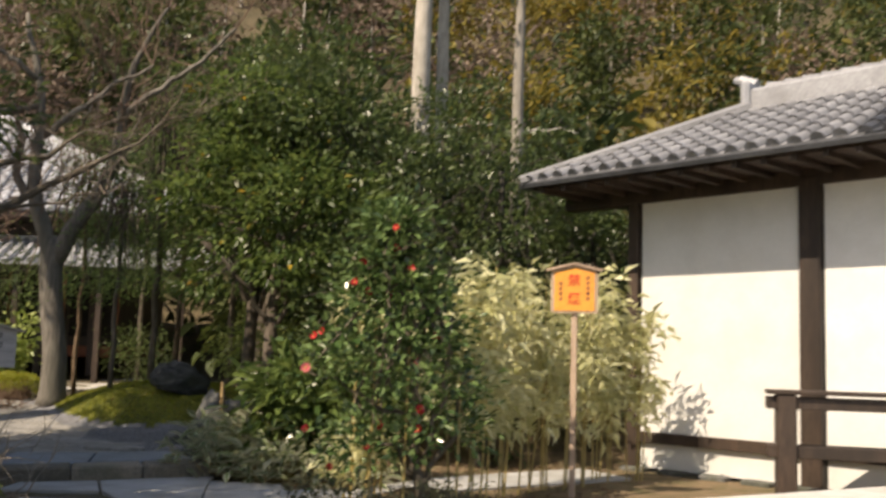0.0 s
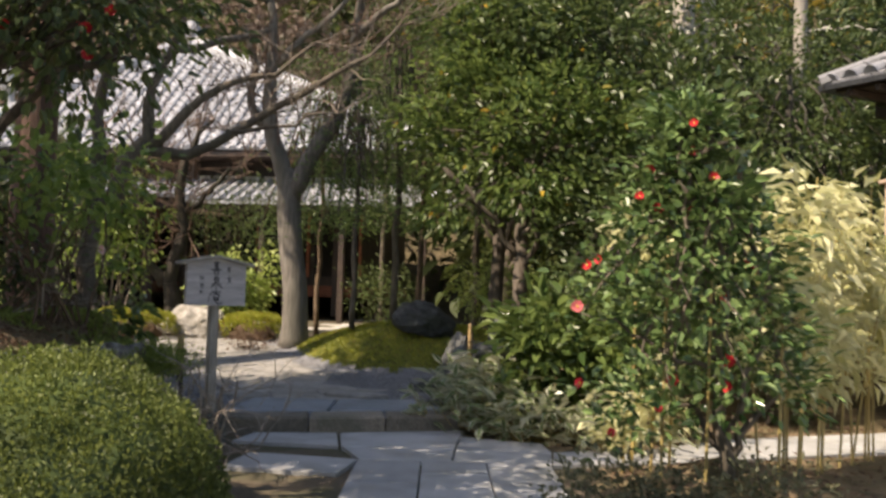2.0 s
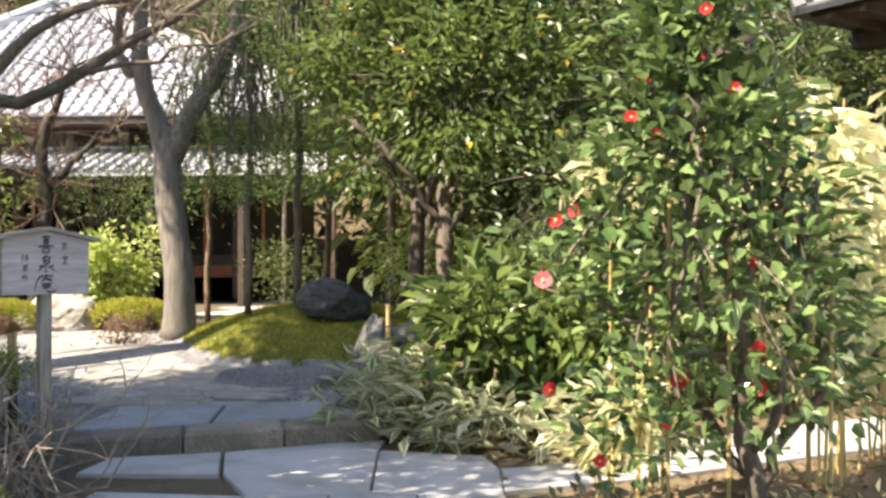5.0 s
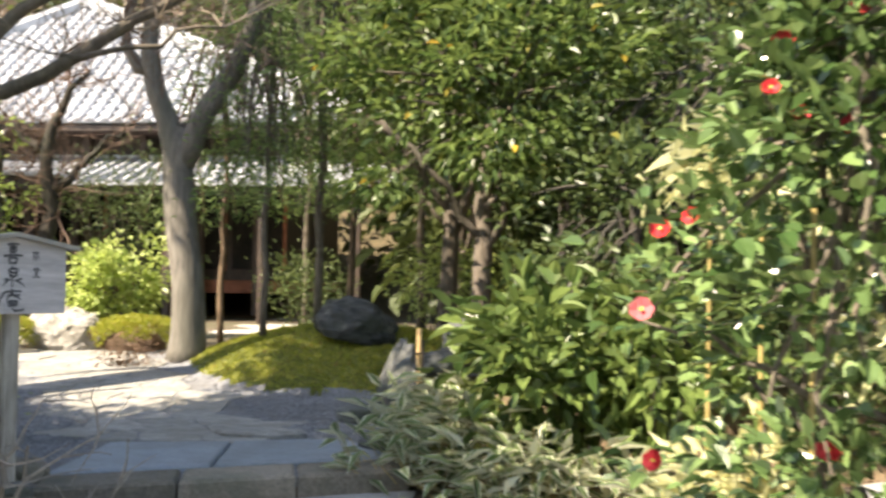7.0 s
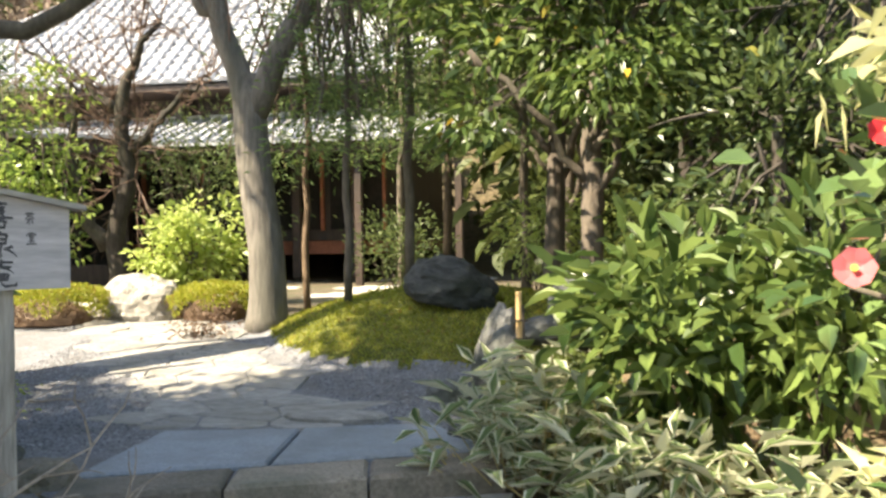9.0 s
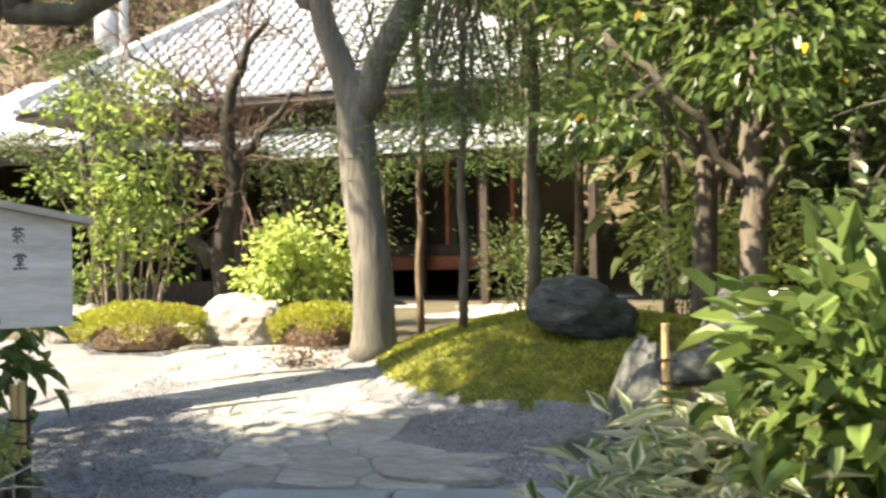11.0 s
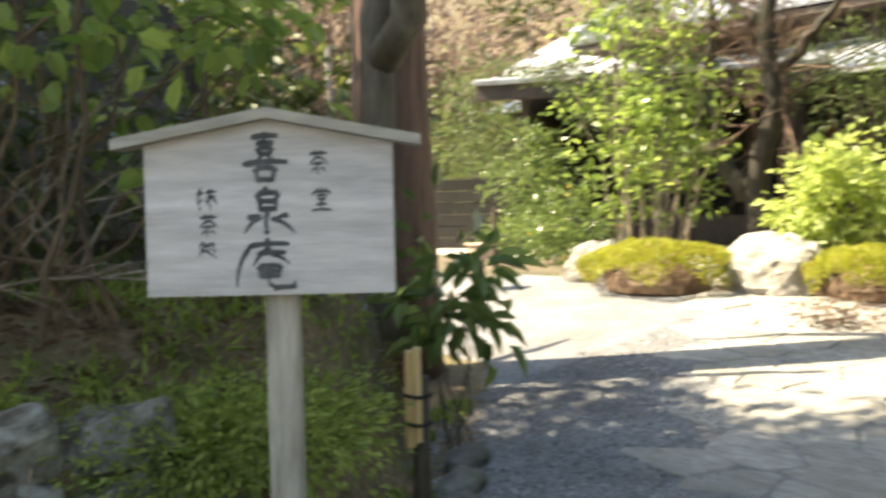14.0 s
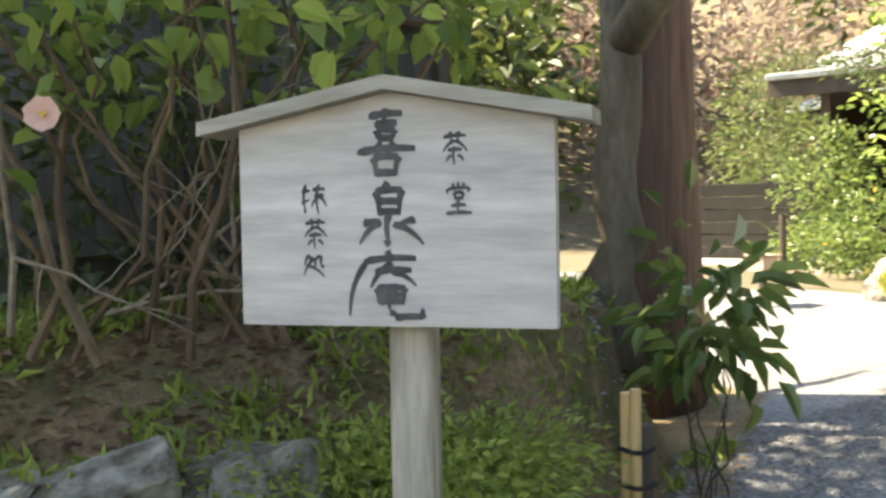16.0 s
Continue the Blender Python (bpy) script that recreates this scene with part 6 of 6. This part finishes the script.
v = np.stack([p + size * np.concatenate([cs * a[0] * 1.3 - sn * a[1], sn * a[0] * 1.3 + cs * a[1], np.full((k, 1), a[2])], 1) for a in arms], 1).reshape(-1, 3)
i = np.arange(k)[:, None] * 6
f = np.concatenate([i + [0, 1, 4], i + [1, 2, 4], i + [2, 3, 4], i + [3, 0, 4]], 1).reshape(-1, 3)
tagged(new("gravel_stones", mesh_of("gravel_stones", v, f, PEBBLE)), "loose grey gravel stones covering the court", "gravel", kind="stuff")

# ---- paving, last ----
pave = thing("pavement", (0.5, 5, 0), "garden path of squared granite slabs with dark joints", "pavement", kind="structure")
r11 = np.random.RandomState(98)


def lane(u, y):
    return (0.42 + u * 0.525 - 0.132 * (y - 0.0), y + 0.08 * u)


for col in range(3):
    y = -6.0 + 0.35 * col
    while y < 6.6:
        y2 = min(y + r11.uniform(0.95, 1.35), 6.75 + 0.05 * col)
        g = 0.006
        poly = [(lane(col, y)[0] + g, lane(col, y)[1] + g), (lane(col + 1, y)[0] - g, lane(col + 1, y)[1] + g), (lane(col + 1, y2)[0] - g, lane(col + 1, y2)[1] - g), (lane(col, y2)[0] + g, lane(col, y2)[1] - g)]
        slab_piece(poly, 0.035 + r11.normal(0, 0.002), 0.08, SLAB, pave, "slab", 0.0, 0.006)
        y = y2
FIELD = [
    [(-0.45, 6.78), (0.3, 6.83), (0.25, 7.5), (-0.75, 7.42)], [(0.31, 6.84), (1.12, 6.9), (1.1, 7.6), (0.26, 7.51)],
    [(-0.76, 7.44), (0.25, 7.52), (0.2, 8.3), (-0.5, 8.45), (-0.95, 8.2)], [(0.26, 7.53), (1.1, 7.62), (1.0, 8.1), (0.21, 8.3)],
    [(-1.75, 7.4), (-0.78, 7.43), (-0.97, 8.19), (-1.72, 7.95)], [(-1.4, 6.15), (-0.48, 6.1), (-0.46, 6.76), (-1.4, 6.85)],
    [(-0.5, 8.47), (0.2, 8.32), (0.2, 8.78), (0.0, 8.74)], [(1.12, 6.95), (2.0, 7.35), (1.9, 8.0), (1.11, 7.62)],
    [(2.02, 7.36), (3.0, 7.95), (2.7, 8.9), (1.92, 8.02)], [(3.02, 7.96), (4.1, 8.6), (3.7, 9.6), (2.72, 8.92)], [(4.12, 8.62), (5.3, 9.3), (4.9, 10.3), (3.73, 9.6)],
]
for poly in FIELD:
    c = np.mean(poly, 0)
    slab_piece([tuple(c + (np.array(q) - c) * 0.993) for q in poly], 0.035 + r11.normal(0, 0.002), 0.09, SLAB, pave, "slab", 0.0, 0.007)

stp = thing("stone_step", (-0.8, 8.6, 0), "low step of rough brown stones with a slate landing", "step", kind="structure")
edges = [-2.05, -1.25, -0.55, 0.16]
for a, b in zip(edges, edges[1:]):
    poly = [(a + 0.008, step_line(a) - 0.12), (b - 0.008, step_line(b) - 0.12), (b - 0.008 - 0.1, step_line(b) + 0.3), (a + 0.008 - 0.1, step_line(a) + 0.3)]
    slab_piece(poly, 0.178, 0.24, STEPSTONE, stp, "step_stone", 0.002, 0.022)
for poly in ([(-2.15, 8.28), (-1.2, 8.68), (-1.35, 9.72), (-2.25, 9.55)], [(-1.18, 8.69), (0.02, 9.2), (-0.5, 10.0), (-1.33, 9.73)]):
    slab_piece(poly, 0.188, 0.14, BLUESTONE, stp, "landing_slab", 0.0, 0.015)

cob = thing("stone_path", (-2.5, 11, 0.2), "garden path of flat irregular stones set in gravel", "path", kind="structure")


def cell(seeds, k, reach=0.75):
    """The outline of the stone round one seed: every place nearer to it than to its neighbours."""
    c = seeds[k]
    poly = [c + Vector(q) * reach for q in ((-1, -1), (1, -1), (1, 1), (-1, 1))]
    for j, o in enumerate(seeds):
        if j == k or (o - c).length > 2 * reach:
            continue
        n, mid = o - c, (o + c) / 2
        out = []
        for a1, b1 in zip(poly, poly[1:] + poly[:1]):
            da, db = (a1 - mid).dot(n), (b1 - mid).dot(n)
            if da <= 0:
                out.append(a1)
            if da * db < 0:
                out.append(a1.lerp(b1, da / (da - db)))
        poly = out
    return poly


seeds = []
y = 9.7
row = 0
while y < 14.2:
    cx = -1.7 - 0.6 * (y - 9.7) if y < 12.4 else -3.32 - 1.0 * (y - 12.4)
    x = cx - 1.1 + 0.2 * (row % 2)
    while x < cx + 1.15:
        seeds.append(Vector((x + r11.normal(0, 0.1), (y + r11.normal(0, 0.09)) * 1.35)))
        x += r11.uniform(0.34, 0.66)
    y += 0.29
    row += 1
for k, c in enumerate(seeds):
    y = c.y / 1.35
    cx = -1.7 - 0.6 * (y - 9.7) if y < 12.4 else -3.32 - 1.0 * (y - 12.4)
    if abs(c.x - cx) > 0.86 or not 9.85 < y < 13.95 or mound(c.x, y) > 0.0 or c.x > -2.5 and y > 12.1:
        continue
    poly = [q for q in cell(seeds, k)]
    if max(mound(q.x, q.y / 1.35) for q in poly) > 0.0:
        continue
    mid = sum(poly, Vector((0, 0))) / len(poly)
    shrink = r11.uniform(0.972, 0.992)
    poly = [mid + (q - mid) * shrink for q in poly]
    # rounded corners
    soft = [p0.lerp(q0, f) for p0, q0 in zip(poly, poly[1:] + poly[:1]) for f in (0.11, 0.89)]
    slab_piece([(q.x, q.y / 1.35) for q in soft], r11.uniform(0.006, 0.016), 0.07, COBBLE, cob, "path_stone", 0.002, 0.01, True)
for px, py, a, b in [(-1.2, 10.12, 0.4, 0.17)]:
    poly = [(px + a * math.cos(t) * r11.uniform(0.9, 1.05), py + b * math.sin(t) * r11.uniform(0.9, 1.05)) for t in np.linspace(0, 2 * math.pi, 10, endpoint=False)]
    slab_piece(poly, ground_z(px, py) + 0.05, 0.1, COBBLE, cob, "path_stone", 0.002, 0.02)
